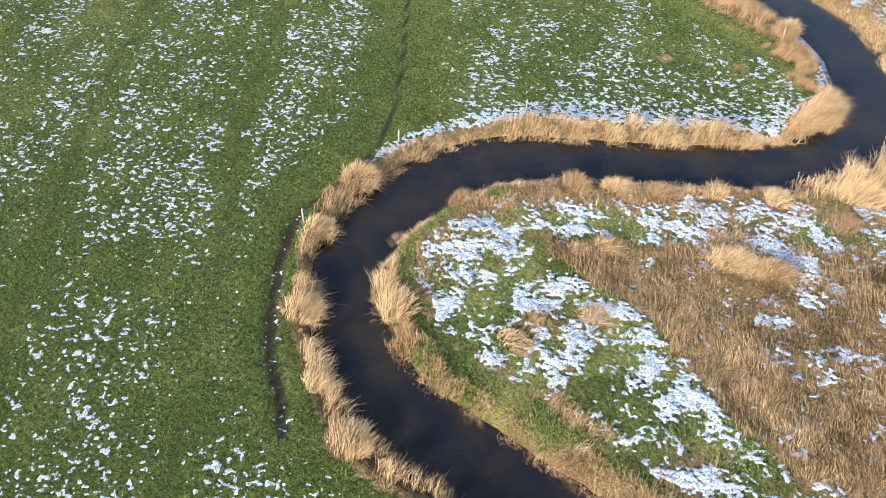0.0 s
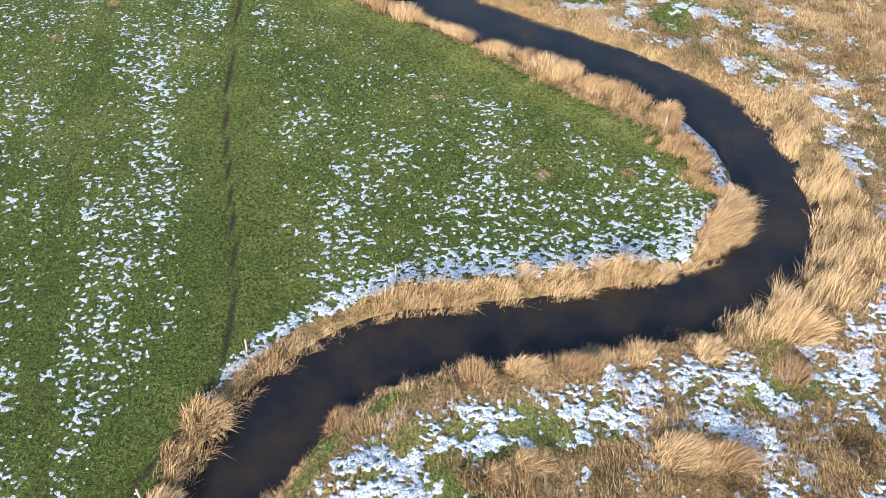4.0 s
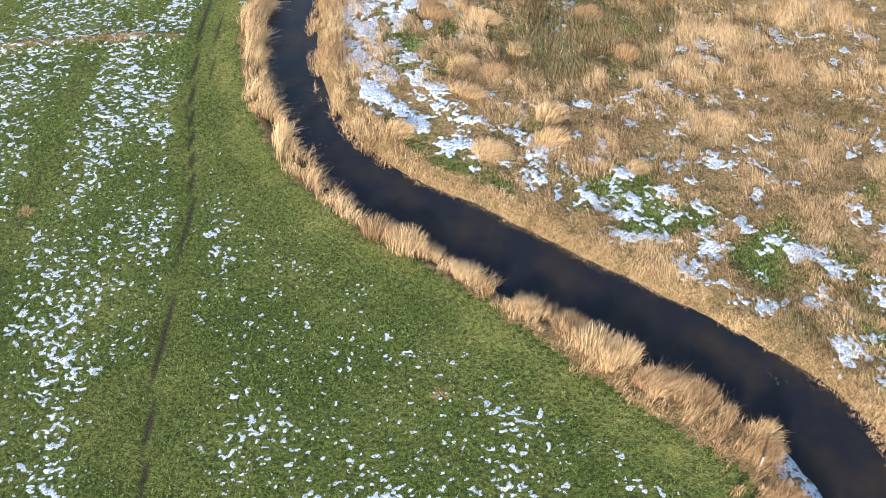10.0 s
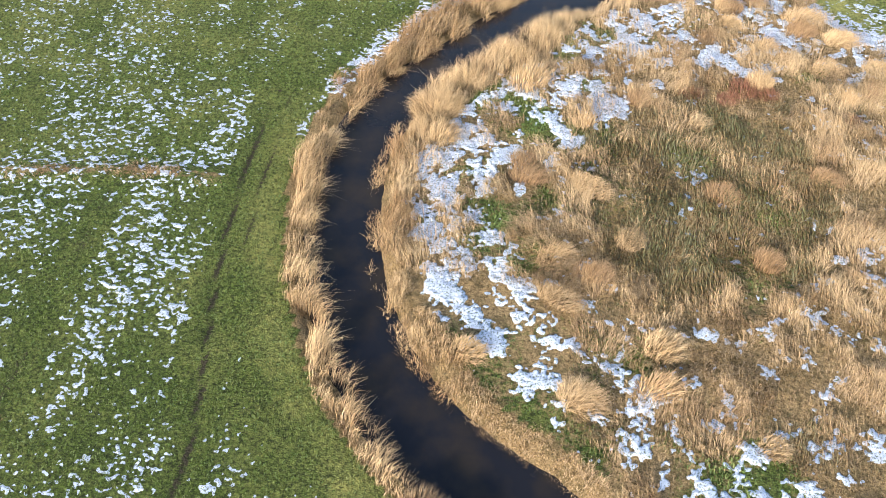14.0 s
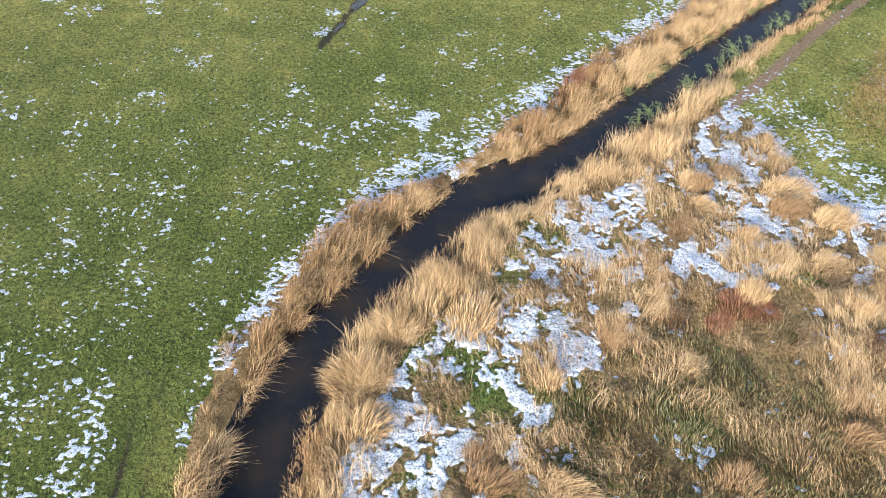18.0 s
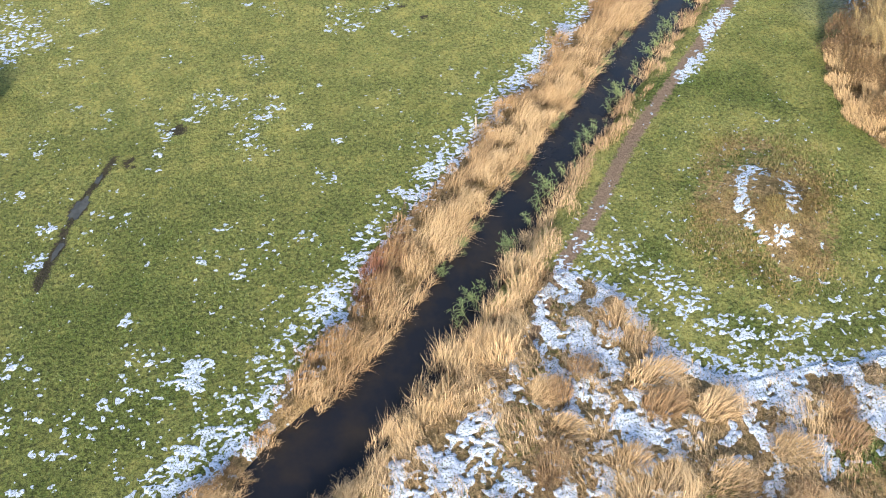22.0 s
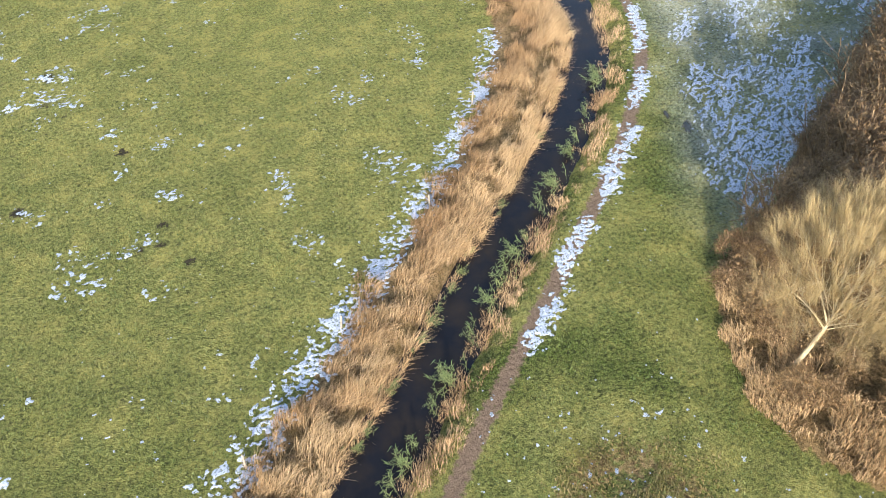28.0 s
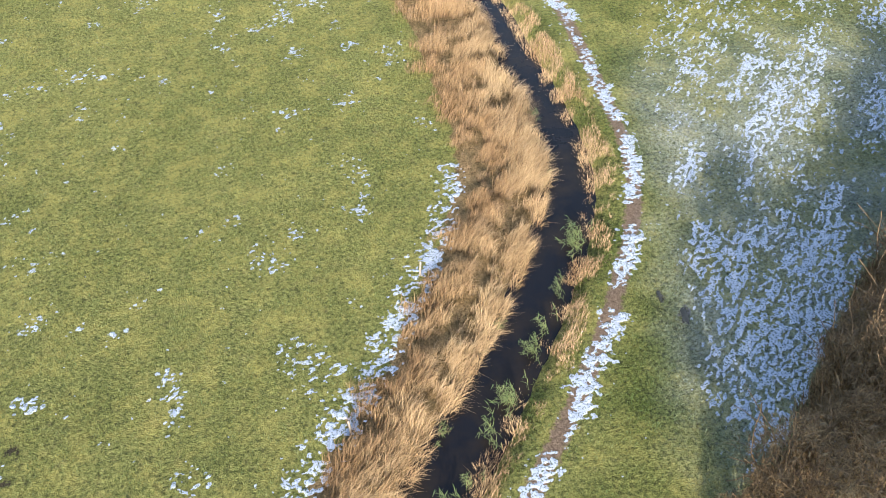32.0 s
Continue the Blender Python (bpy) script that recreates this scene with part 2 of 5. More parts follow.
BELT_RIGHT = bend_to([0, 28, 35, 44, 50, 60, 72, 76, 80, 85, 90, 95, 104, 112, 125, 135, 143, 150, 156, 164, 169, 172, 176, 184, 190, 196, 210, 240, 262, 363],
                     [2.2, 2.2, 1.6, 0.9, 1.2, 1.6, 1.8, 3.4, 4.0, 3.2, 2.4, 1.8, 1.6, 2.0, 2.2, 2.6, 2.2, 2.8, 3.2, 3.2, 2.0, 1.2, 3.0, 3.0, 2.4, 1.9, 1.6, 1.7, 2.1, 2.0])
REED_LEFT = bend_to([0, 46, 52, 56, 71, 72.5, 75, 82, 86, 96, 104, 112, 119, 122, 128, 146, 152, 166, 168, 171, 180, 200, 262], 
                    [1.1, 1.2, 0.8, 1.3, 1.4, 0.3, 1.1, 1.1, 0.8, 0.8, 1.1, 0.9, 0.9, 1.0, 1.6, 1.6, 1.3, 1.4, 0.5, 1.1, 1.3, 1.2, 1.2])
REED_RIGHT = bend_to([0, 30, 33, 37, 40, 46, 54, 72, 76, 84, 90, 96, 122, 128, 134, 147, 150, 166, 171, 174, 186, 190, 262],
                     [0.5, 0.5, 0.9, 1.4, 0.8, 0.3, 0.5, 0.5, 1.7, 1.4, 0.8, 0.35, 0.4, 0.8, 0.8, 0.7, 1.5, 1.6, 0.4, 1.5, 1.5, 0.6, 0.7])


# ---- materials ----
def node(nt, kind, *links, **values):
    n = nt.nodes.new(kind)
    for key, value in values.items():
        setattr_of(n, key, value)
    for slot, value in links:
        if isinstance(value, bpy.types.NodeSocket):
            nt.links.new(value, n.inputs[slot])
        else:
            n.inputs[slot].default_value = value
    return n


def setattr_of(n, key, value):
    if key == "operation":
        n.operation = value
    elif key == "attribute_name":
        n.attribute_name = value
    elif key == "data_type":
        n.data_type = value
    elif key == "blend_type":
        n.blend_type = value


def start(name):
    m = bpy.data.materials.new(name)
    m.use_nodes = True
    nt = m.node_tree
    return m, nt, nt.nodes["Principled BSDF"]


def attr(nt, name):
    return node(nt, "ShaderNodeAttribute", attribute_name=name).outputs["Fac"]


def mix(nt, fac, a, b):
    n = node(nt, "ShaderNodeMix", data_type="RGBA")
    for slot, value in ((0, fac), (6, a), (7, b)):
        if isinstance(value, bpy.types.NodeSocket):
            nt.links.new(value, n.inputs[slot])
        else:
            n.inputs[slot].default_value = value if slot == 0 else (*value, 1)
    return n.outputs[2]


def maths(nt, op, a, b=0.0, c=None):
    n = node(nt, "ShaderNodeMath", (0, a), (1, b), operation=op)
    if c is not None:
        n.inputs[2].default_value = c
    return n.outputs[0]


def step(nt, v, lo, hi):
    return node(nt, "ShaderNodeMapRange", (0, v), (1, lo), (2, hi)).outputs[0]


def grain(nt, scale, detail=3.0, stretch=(1, 1, 1), rough=0.6):
    co = node(nt, "ShaderNodeTexCoord").outputs["Object"]
    co = node(nt, "ShaderNodeMapping", (0, co), (3, stretch)).outputs[0]
    return node(nt, "ShaderNodeTexNoise", ("Vector", co), ("Scale", scale), ("Detail", detail), ("Roughness", rough)).outputs["Fac"]


def ground_material():
    m, nt, bsdf = start("meadow_ground")
    fine, mid, wide, lump = grain(nt, 14.0, 4, rough=0.7), grain(nt, 3.0, 4), grain(nt, 0.22, 3), grain(nt, 5.0, 3)
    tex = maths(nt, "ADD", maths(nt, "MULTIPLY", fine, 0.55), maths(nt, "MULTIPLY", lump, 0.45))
    # low relief takes the dark end: shade between tufts put into the colour
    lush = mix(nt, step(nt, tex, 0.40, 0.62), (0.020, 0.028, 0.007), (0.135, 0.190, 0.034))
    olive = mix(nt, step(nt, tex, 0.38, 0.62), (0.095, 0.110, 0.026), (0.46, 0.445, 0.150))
    tone = maths(nt, "ADD", attr(nt, "olive"), maths(nt, "MULTIPLY", maths(nt, "SUBTRACT", wide, 0.5), 0.9))
    tone = maths(nt, "ADD", tone, maths(nt, "MULTIPLY", maths(nt, "SUBTRACT", mid, 0.5), 0.9))
    green = mix(nt, step(nt, tone, 0.0, 1.0), lush, olive)
    sere = maths(nt, "MULTIPLY", step(nt, grain(nt, 1.3, 5, rough=0.7), 0.54, 0.68), step(nt, tone, 0.3, 0.9))
    green = mix(nt, maths(nt, "MULTIPLY", sere, 0.5), green, (0.21, 0.165, 0.085))
    bleach = maths(nt, "MULTIPLY", step(nt, grain(nt, 0.55, 6, rough=0.75), 0.47, 0.62), step(nt, tone, 0.2, 0.8))
    green = mix(nt, maths(nt, "MULTIPLY", bleach, 0.70), green, (0.44, 0.385, 0.115))
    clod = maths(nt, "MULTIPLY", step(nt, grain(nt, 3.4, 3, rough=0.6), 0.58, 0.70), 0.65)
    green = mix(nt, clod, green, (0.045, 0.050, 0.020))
    # near-black noise patches, more painted shade among the tufts, weaker in olive turf
    tuft_shade = step(nt, grain(nt, 3.6, 5, rough=0.70), 0.49, 0.38)
    tuft_shade = maths(nt, "MULTIPLY", tuft_shade, maths(nt, "SUBTRACT", 0.80, maths(nt, "MULTIPLY", attr(nt, "olive"), 0.42)))
    green = mix(nt, tuft_shade, green, (0.020, 0.026, 0.009))
    straw = mix(nt, step(nt, tex, 0.38, 0.64), (0.085, 0.052, 0.024), (0.56, 0.39, 0.19))
    # broad noise patches of darker olive-brown in the straw
    dark_straw = step(nt, grain(nt, 1.0, 5, rough=0.7), 0.53, 0.42)
    straw = mix(nt, maths(nt, "MULTIPLY", dark_straw, 0.55), straw, (0.075, 0.062, 0.026))
    dry = step(nt, maths(nt, "ADD", attr(nt, "straw"), maths(nt, "MULTIPLY", maths(nt, "SUBTRACT", mid, 0.5), 1.1)), 0.38, 0.62)
    colour = mix(nt, dry, green, straw)
    mud = mix(nt, step(nt, tex, 0.38, 0.62), (0.014, 0.013, 0.008), (0.070, 0.058, 0.036))
    wet = step(nt, maths(nt, "ADD", attr(nt, "mud"), maths(nt, "MULTIPLY", maths(nt, "SUBTRACT", lump, 0.5), 1.2)), 0.40, 0.62)
    colour = mix(nt, wet, colour, mud)
    earth = mix(nt, step(nt, tex, 0.36, 0.64), (0.13, 0.088, 0.060), (0.33, 0.235, 0.17))
    bare = step(nt, maths(nt, "ADD", attr(nt, "trod"), maths(nt, "MULTIPLY", maths(nt, "SUBTRACT", mid, 0.5), 1.0)), 0.38, 0.60)
    colour = mix(nt, bare, colour, earth)
    speck = maths(nt, "ADD", maths(nt, "MULTIPLY", grain(nt, 2.7, 5, (0.9, 1.2, 1), 0.66), 0.80), maths(nt, "MULTIPLY", grain(nt, 1.1, 3), 0.20))
    lace = maths(nt, "ADD", maths(nt, "MULTIPLY", grain(nt, 5.5, 5, (0.9, 1.2, 1), 0.68), 0.72), maths(nt, "MULTIPLY", grain(nt, 1.6, 3), 0.28))
    speck = maths(nt, "ADD", maths(nt, "MULTIPLY", speck, maths(nt, "SUBTRACT", 1.0, attr(nt, "fine"))), maths(nt, "MULTIPLY", lace, attr(nt, "fine")))
    blotch = maths(nt, "ADD", maths(nt, "MULTIPLY", grain(nt, 1.7, 6, (0.85, 1.3, 1), 0.66), 0.85), maths(nt, "MULTIPLY", grain(nt, 8.0, 3), 0.15))
    kind = attr(nt, "wild")
    flake = maths(nt, "ADD", maths(nt, "MULTIPLY", speck, maths(nt, "SUBTRACT", 1.0, kind)), maths(nt, "MULTIPLY", blotch, kind))
    level = maths(nt, "SUBTRACT", 0.640, maths(nt, "MULTIPLY", attr(nt, "snow"), 0.275))
    snow = step(nt, maths(nt, "SUBTRACT", flake, level), 0.0, 0.018)
    snow = maths(nt, "MULTIPLY", snow, step(nt, attr(nt, "snow"), 0.0, 0.03))
    rime = maths(nt, "MULTIPLY", attr(nt, "rime"), step(nt, tex, 0.36, 0.60))
    colour = mix(nt, rime, colour, (0.60, 0.64, 0.72))
    colour = mix(nt, snow, colour, (0.66, 0.685, 0.74))
    nt.links.new(colour, bsdf.inputs["Base Color"])
    bsdf.inputs["Roughness"].default_value = 0.95
    bsdf.inputs["Specular IOR Level"].default_value = 0.2
    high = maths(nt, "ADD", tex, maths(nt, "MULTIPLY", snow, 0.25))
    bump = node(nt, "ShaderNodeBump", ("Strength", 1.0), ("Distance", 0.42), ("Height", high))
    nt.links.new(bump.outputs[0], bsdf.inputs["Normal"])
    return m


def blade_material(name, dark, pale, other, gloss=0.6):
    """Stalks and leaves: dark at the root, pale at the tip, a second hue by the blade's own tone."""
    m, nt, bsdf = start(name)
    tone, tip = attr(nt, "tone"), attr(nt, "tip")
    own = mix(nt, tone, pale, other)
    # the root darkening puts the shade low in the stand into the colour
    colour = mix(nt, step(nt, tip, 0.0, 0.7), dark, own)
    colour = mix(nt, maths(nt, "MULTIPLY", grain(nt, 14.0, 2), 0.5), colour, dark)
    colour = mix(nt, attr(nt, "rime"), colour, (0.60, 0.64, 0.72))
    nt.links.new(colour, bsdf.inputs["Base Color"])
    bsdf.inputs["Roughness"].default_value = gloss
    return m


def plain(name, a, b, scale, rough=0.8, bump_by=0.0):
    m, nt, bsdf = start(name)
    g = grain(nt, scale, 5)
    nt.links.new(mix(nt, step(nt, g, 0.3, 0.7), a, b), bsdf.inputs["Base Color"])
    bsdf.inputs["Roughness"].default_value = rough
    if bump_by:
        bump = node(nt, "ShaderNodeBump", ("Strength", 0.7), ("Distance", bump_by), ("Height", g))
        nt.links.new(bump.outputs[0], bsdf.inputs["Normal"])
    return m


def water_material():
    m, nt, bsdf = start("stream_water")
    silt = grain(nt, 0.35, 4)
    nt.links.new(mix(nt, step(nt, silt, 0.42, 0.68), (0.010, 0.010, 0.013), (0.024, 0.018, 0.013)), bsdf.inputs["Base Color"])
    bsdf.inputs["Roughness"].default_value = 0.06
    bsdf.inputs["IOR"].default_value = 1.33
    bump = node(nt, "ShaderNodeBump", ("Strength", 0.12), ("Distance", 0.02), ("Height", grain(nt, 1.8, 3, (1, 1, 1))))
    nt.links.new(bump.outputs[0], bsdf.inputs["Normal"])
    return m


def snow_material():
    """Thin old snow: grainy, grey-green where blades show through it."""
    m, nt, bsdf = start("old_snow")
    coarse, fine = grain(nt, 2.6, 4), grain(nt, 9.0, 4, rough=0.7)
    white = mix(nt, step(nt, coarse, 0.35, 0.65), (0.48, 0.53, 0.66), (0.65, 0.69, 0.78))
    white = mix(nt, step(nt, fine, 0.62, 0.45), white, (0.36, 0.41, 0.50))
    nt.links.new(mix(nt, step(nt, fine, 0.45, 0.41), white, (0.085, 0.105, 0.045)), bsdf.inputs["Base Color"])
    bsdf.inputs["Roughness"].default_value = 0.75
    bump = node(nt, "ShaderNodeBump", ("Strength", 0.8), ("Distance", 0.06), ("Height", fine))
    nt.links.new(bump.outputs[0], bsdf.inputs["Normal"])
    return m


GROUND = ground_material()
WATER = water_material()
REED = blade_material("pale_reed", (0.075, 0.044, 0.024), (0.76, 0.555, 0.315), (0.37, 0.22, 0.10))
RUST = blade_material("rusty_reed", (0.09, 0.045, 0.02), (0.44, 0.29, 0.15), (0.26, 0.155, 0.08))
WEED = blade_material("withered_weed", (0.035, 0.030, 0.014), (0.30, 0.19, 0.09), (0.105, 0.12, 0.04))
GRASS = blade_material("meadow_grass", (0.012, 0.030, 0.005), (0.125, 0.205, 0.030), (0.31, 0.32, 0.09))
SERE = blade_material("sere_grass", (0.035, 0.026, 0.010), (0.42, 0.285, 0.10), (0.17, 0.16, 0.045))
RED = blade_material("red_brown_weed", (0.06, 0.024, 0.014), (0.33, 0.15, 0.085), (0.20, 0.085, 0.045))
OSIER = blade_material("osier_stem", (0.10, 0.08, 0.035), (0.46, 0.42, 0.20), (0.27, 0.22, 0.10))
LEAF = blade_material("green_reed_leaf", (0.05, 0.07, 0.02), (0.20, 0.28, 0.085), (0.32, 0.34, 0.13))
SNOW = snow_material()


# ---- meshes ----
def solid(name, verts, tris, material, attributes=None, smooth=False):
    me = bpy.data.meshes.new(name)
    verts, tris = np.asarray(verts, np.float32), np.asarray(tris, np.int32)
    per = tris.shape[1]
    me.vertices.add(len(verts))
    me.vertices.foreach_set("co", verts.ravel())
    me.loops.add(tris.size)
    me.loops.foreach_set("vertex_index", tris.ravel())
    me.polygons.add(len(tris))
    me.polygons.foreach_set("loop_start", np.arange(0, tris.size, per, dtype=np.int32))
    for key, value in (attributes or {}).items():
        a = me.attributes.new(key, "FLOAT", "POINT")
        a.data.foreach_set("value", np.asarray(value, np.float32).ravel())
    me.update(calc_edges=True)
    if smooth:
        me.polygons.foreach_set("use_smooth", np.ones(len(tris), bool))
    me.materials.append(material)
    return me


def blades(root, height, width, lean, tone, turn=None):
    """Tapered, bent blades: three triangles each. lean: how far the tip hangs over, in metres."""
    n = len(root)
    turn = rng.uniform(0, np.pi, n) if turn is None else turn
    side = np.c_[np.cos(turn), np.sin(turn), np.zeros(n)] * np.asarray(width)[:, None] / 2
    over = np.c_[lean, np.zeros(n)]
    up = np.c_[np.zeros((n, 2)), height]
    mid = root + 0.30 * over + 0.58 * up
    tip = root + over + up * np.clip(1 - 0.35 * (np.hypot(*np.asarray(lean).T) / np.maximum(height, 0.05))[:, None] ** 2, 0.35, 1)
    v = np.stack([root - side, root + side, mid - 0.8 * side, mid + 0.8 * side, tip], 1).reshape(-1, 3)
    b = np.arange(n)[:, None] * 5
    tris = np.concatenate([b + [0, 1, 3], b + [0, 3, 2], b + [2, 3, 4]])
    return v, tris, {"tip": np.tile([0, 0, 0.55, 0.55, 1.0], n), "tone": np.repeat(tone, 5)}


def stuff(name, mesh, label, category):
    return tagged(new(name, mesh), label, category, kind="stuff")


# ---- ground: one sheet, fine where the flight passes, out to the horizon ----
def axis_steps(lo, hi, fine):
    core = np.arange(lo, hi + fine / 2, fine)
    out = fine * np.cumsum(1.35 ** np.arange(1, 26))
    return np.r_[lo - out[::-1], core, hi + out]


def height_at(L):
    x, y, sd = L.x, L.y, L.sd
    z = 0.10 * (vnoise(x, y, 9, 11) - 0.5) + 0.10 * (vnoise(x, y, 1.1, 12) - 0.5)
    z = z + np.where(L.right & ~L.lawn, 0.22 * (vnoise(x, y, 1.8, 13) - 0.4), 0.0)
    z = z + 0.85 * np.exp(-(L.mound ** 2) / 2 / 1.8**2)
    z = z - 0.28 * np.exp(-((L.trench / 0.32) ** 2)) - 0.10 * np.exp(-((L.rut / 0.22) ** 2)) + 0.15 * np.exp(-((L.ridge / 0.8) ** 2))
    for px, py, rx, ry, turn in PUDDLES:
        near = np.exp(-((((x - px) ** 2 + (y - py) ** 2) / (max(rx, ry) + 0.5) ** 2) ** 2))
        z = z * (1 - near) - 0.12 * near
    bank = np.where(L.left, 1.0, 1.5)
    up = ramp(sd, -0.35, bank)
    z = z * ramp(sd, 0, 1.5) - 0.85 * (1 - up)
    return np.where(sd < -0.35, -0.85 - 0.5 * ramp(-sd, 0.35, 1.5), z)


def cover_at(L):
    """Shares of dry straw, dark muddy ground with painted shade in the reed belts, trodden earth and olive turf."""
    x, y, out = L.x, L.y, L.sd - L.belt
    n3, n8 = vnoise(x, y, 3.0, 21), vnoise(x, y, 9.0, 22)
    lush = np.interp(L.s, [0, 20, 46, 56, 74, 80, 92, 100, 126, 132, 148, 190], [0.68, 0.68, 0.66, 0.42, 0.36, 0.22, 0.20, 0.21, 0.20, 0.12, 0.25, 0.2])
    reach = np.interp(L.s, [-20, 0, 40, 60, 80, 100, 150], [2.0, 8.0, 7.5, 6.0, 5.0, 8.0, 6.0])
    straw = 0.88 - lush * (1 - ramp(out, reach - 1.5, reach + 1.0)) + 0.95 * (n3 - 0.5) + 0.6 * (n8 - 0.5)
    straw = np.where(L.rough, straw, 0.04)
    straw = np.where(L.sd < L.belt * 0.9, 0.8, straw)
    straw = np.where(L.right & (L.s > 20) & (L.s < 34) & (out < 0.5), 0.38 + 0.5 * (n3 - 0.5), straw)
    straw = np.where(L.right & (L.s > 38) & (L.s < 56) & (L.sd < 1.3), 0.42, straw)
    south = L.rough & (y < 14.5) & (x < 28) & (L.s < 66)
    straw = np.where(south & (out > 0.6), np.where(L.brown, 0.80 + 0.5 * (n3 - 0.5), 0.36 + 1.2 * (n3 - 0.5) + 0.3 * ramp(1.9 - out, 0, 0.8)), straw)
    straw = np.where(L.rough & (L.scrub < 1), 0.62 + 0.5 * (n3 - 0.5), straw)
    straw = np.where(L.lawn, (0.62 + 0.9 * (n3 - 0.45) + 0.06 * np.sin(3.4 * L.mound)) * np.exp(-((L.mound / 4.9) ** 6)) + 0.22 * np.exp(-((L.mound / 1.7) ** 2)), straw)
    straw = np.where(L.thicket, 0.8, straw)
    straw = np.maximum(straw, 0.62 * np.exp(-((L.ridge / 0.5) ** 2)))
    straw = np.where(L.left, np.maximum(straw, 0.45 * ramp(n3, 0.35, 0.6) * np.exp(-(((x + 20) / 5.5) ** 2 + ((y - 114) / 4.0) ** 2))), straw)
    for tx, ty, tr in DRY_SPOTS:
        straw = np.maximum(straw, 0.75 * np.exp(-(((x - tx) ** 2 + (y - ty) ** 2) / tr**2)))
    olive = np.interp(y, [-30, 0, 20, 45, 70, 90, 103, 118, 135, 170], [0.0, 0.02, 0.08, 0.10, 0.16, 0.26, 0.36, 0.58, 0.74, 0.80]) + 0.3 * (n8 - 0.5)
    olive = np.where(L.right, np.where(L.lawn, 0.56 + 1.1 * (n3 - 0.5) + 0.05 * np.sin(2.4 * L.mound), np.where(L.scrub < 1, 0.30, 0.15 + 0.5 * ramp(n8, 0.45, 0.6))), olive)
    olive = np.where(L.left & (out > 0) & (out < 6) & (L.s > 84) & (L.s < 150), 0.16 + 0.2 * ramp(2.5 - out, 0, 1.5), olive)
    mud = 0.74 * np.exp(-((L.rut / 0.28) ** 2)) + np.exp(-((L.trench / 0.35) ** 2))
    mud = np.maximum(mud, 0.62 * np.exp(-(((L.rut - 1.3) / 0.28) ** 2)) * (y > 58) * (x > -19))
    mud = np.maximum(mud, 0.50 * np.exp(-((L.rut_far / 0.55) ** 2)) * ramp(n3, 0.25, 0.55))
    for tx, ty, tr in CLODS:
        mud = np.maximum(mud, 0.78 * ramp(vnoise(x, y, 0.8, 23, 2), 0.42, 0.62) * np.exp(-((((x - tx) ** 2 + (y - ty) ** 2) / tr**2) ** 2)))
    for px, py, rx, ry, turn in PUDDLES:
        c, q = math.cos(radians(turn)), math.sin(radians(turn))
        u, v = ((x - px) * c + (y - py) * q) / (rx + 0.15), ((y - py) * c - (x - px) * q) / (ry + 0.15)
        mud = np.maximum(mud, 0.85 * np.exp(-((u * u + v * v) ** 2)))
    mud = np.maximum(mud, 0.80 * np.exp(-((L.seep / (0.15 + 0.8 * n3)) ** 2)))
    # darkens the floor of the reed belts: shade between clumps put into the colour
    mud = np.maximum(mud, np.where((L.sd > 0.1) & (L.sd < L.belt * 0.95), 0.34, 0.0))
    trod = 0.85 * np.exp(-((L.path / 0.62) ** 2)) * (0.75 + 0.5 * n3)
    return np.clip(straw, 0, 1), np.clip(mud, 0, 1), np.clip(olive, 0, 1), np.clip(trod, 0, 1)


# ---- snow, thin and broken, and where it lies ----
def band(v, a, b, soft=0.5):
    return ramp(v, a - soft, a + soft) * (1 - ramp(v, b - soft, b + soft))


def frost_at(L):
    """Hoar frost that the low sun never reaches, behind the thicket."""
    edge = np.interp(L.y, [108, 113, 120, 127, 133, 142, 150, 175], [43.5, 43.6, 45.6, 48.6, 51.6, 54.6, 57.5, 66])
    return ramp(L.x - edge + 2.4 * (vnoise(L.x, L.y, 2.0, 77, 3) - 0.5), -1.6, 2.8) * (L.pside > 0) * L.lawn * ~L.thicket * ramp(L.y, 108, 111)


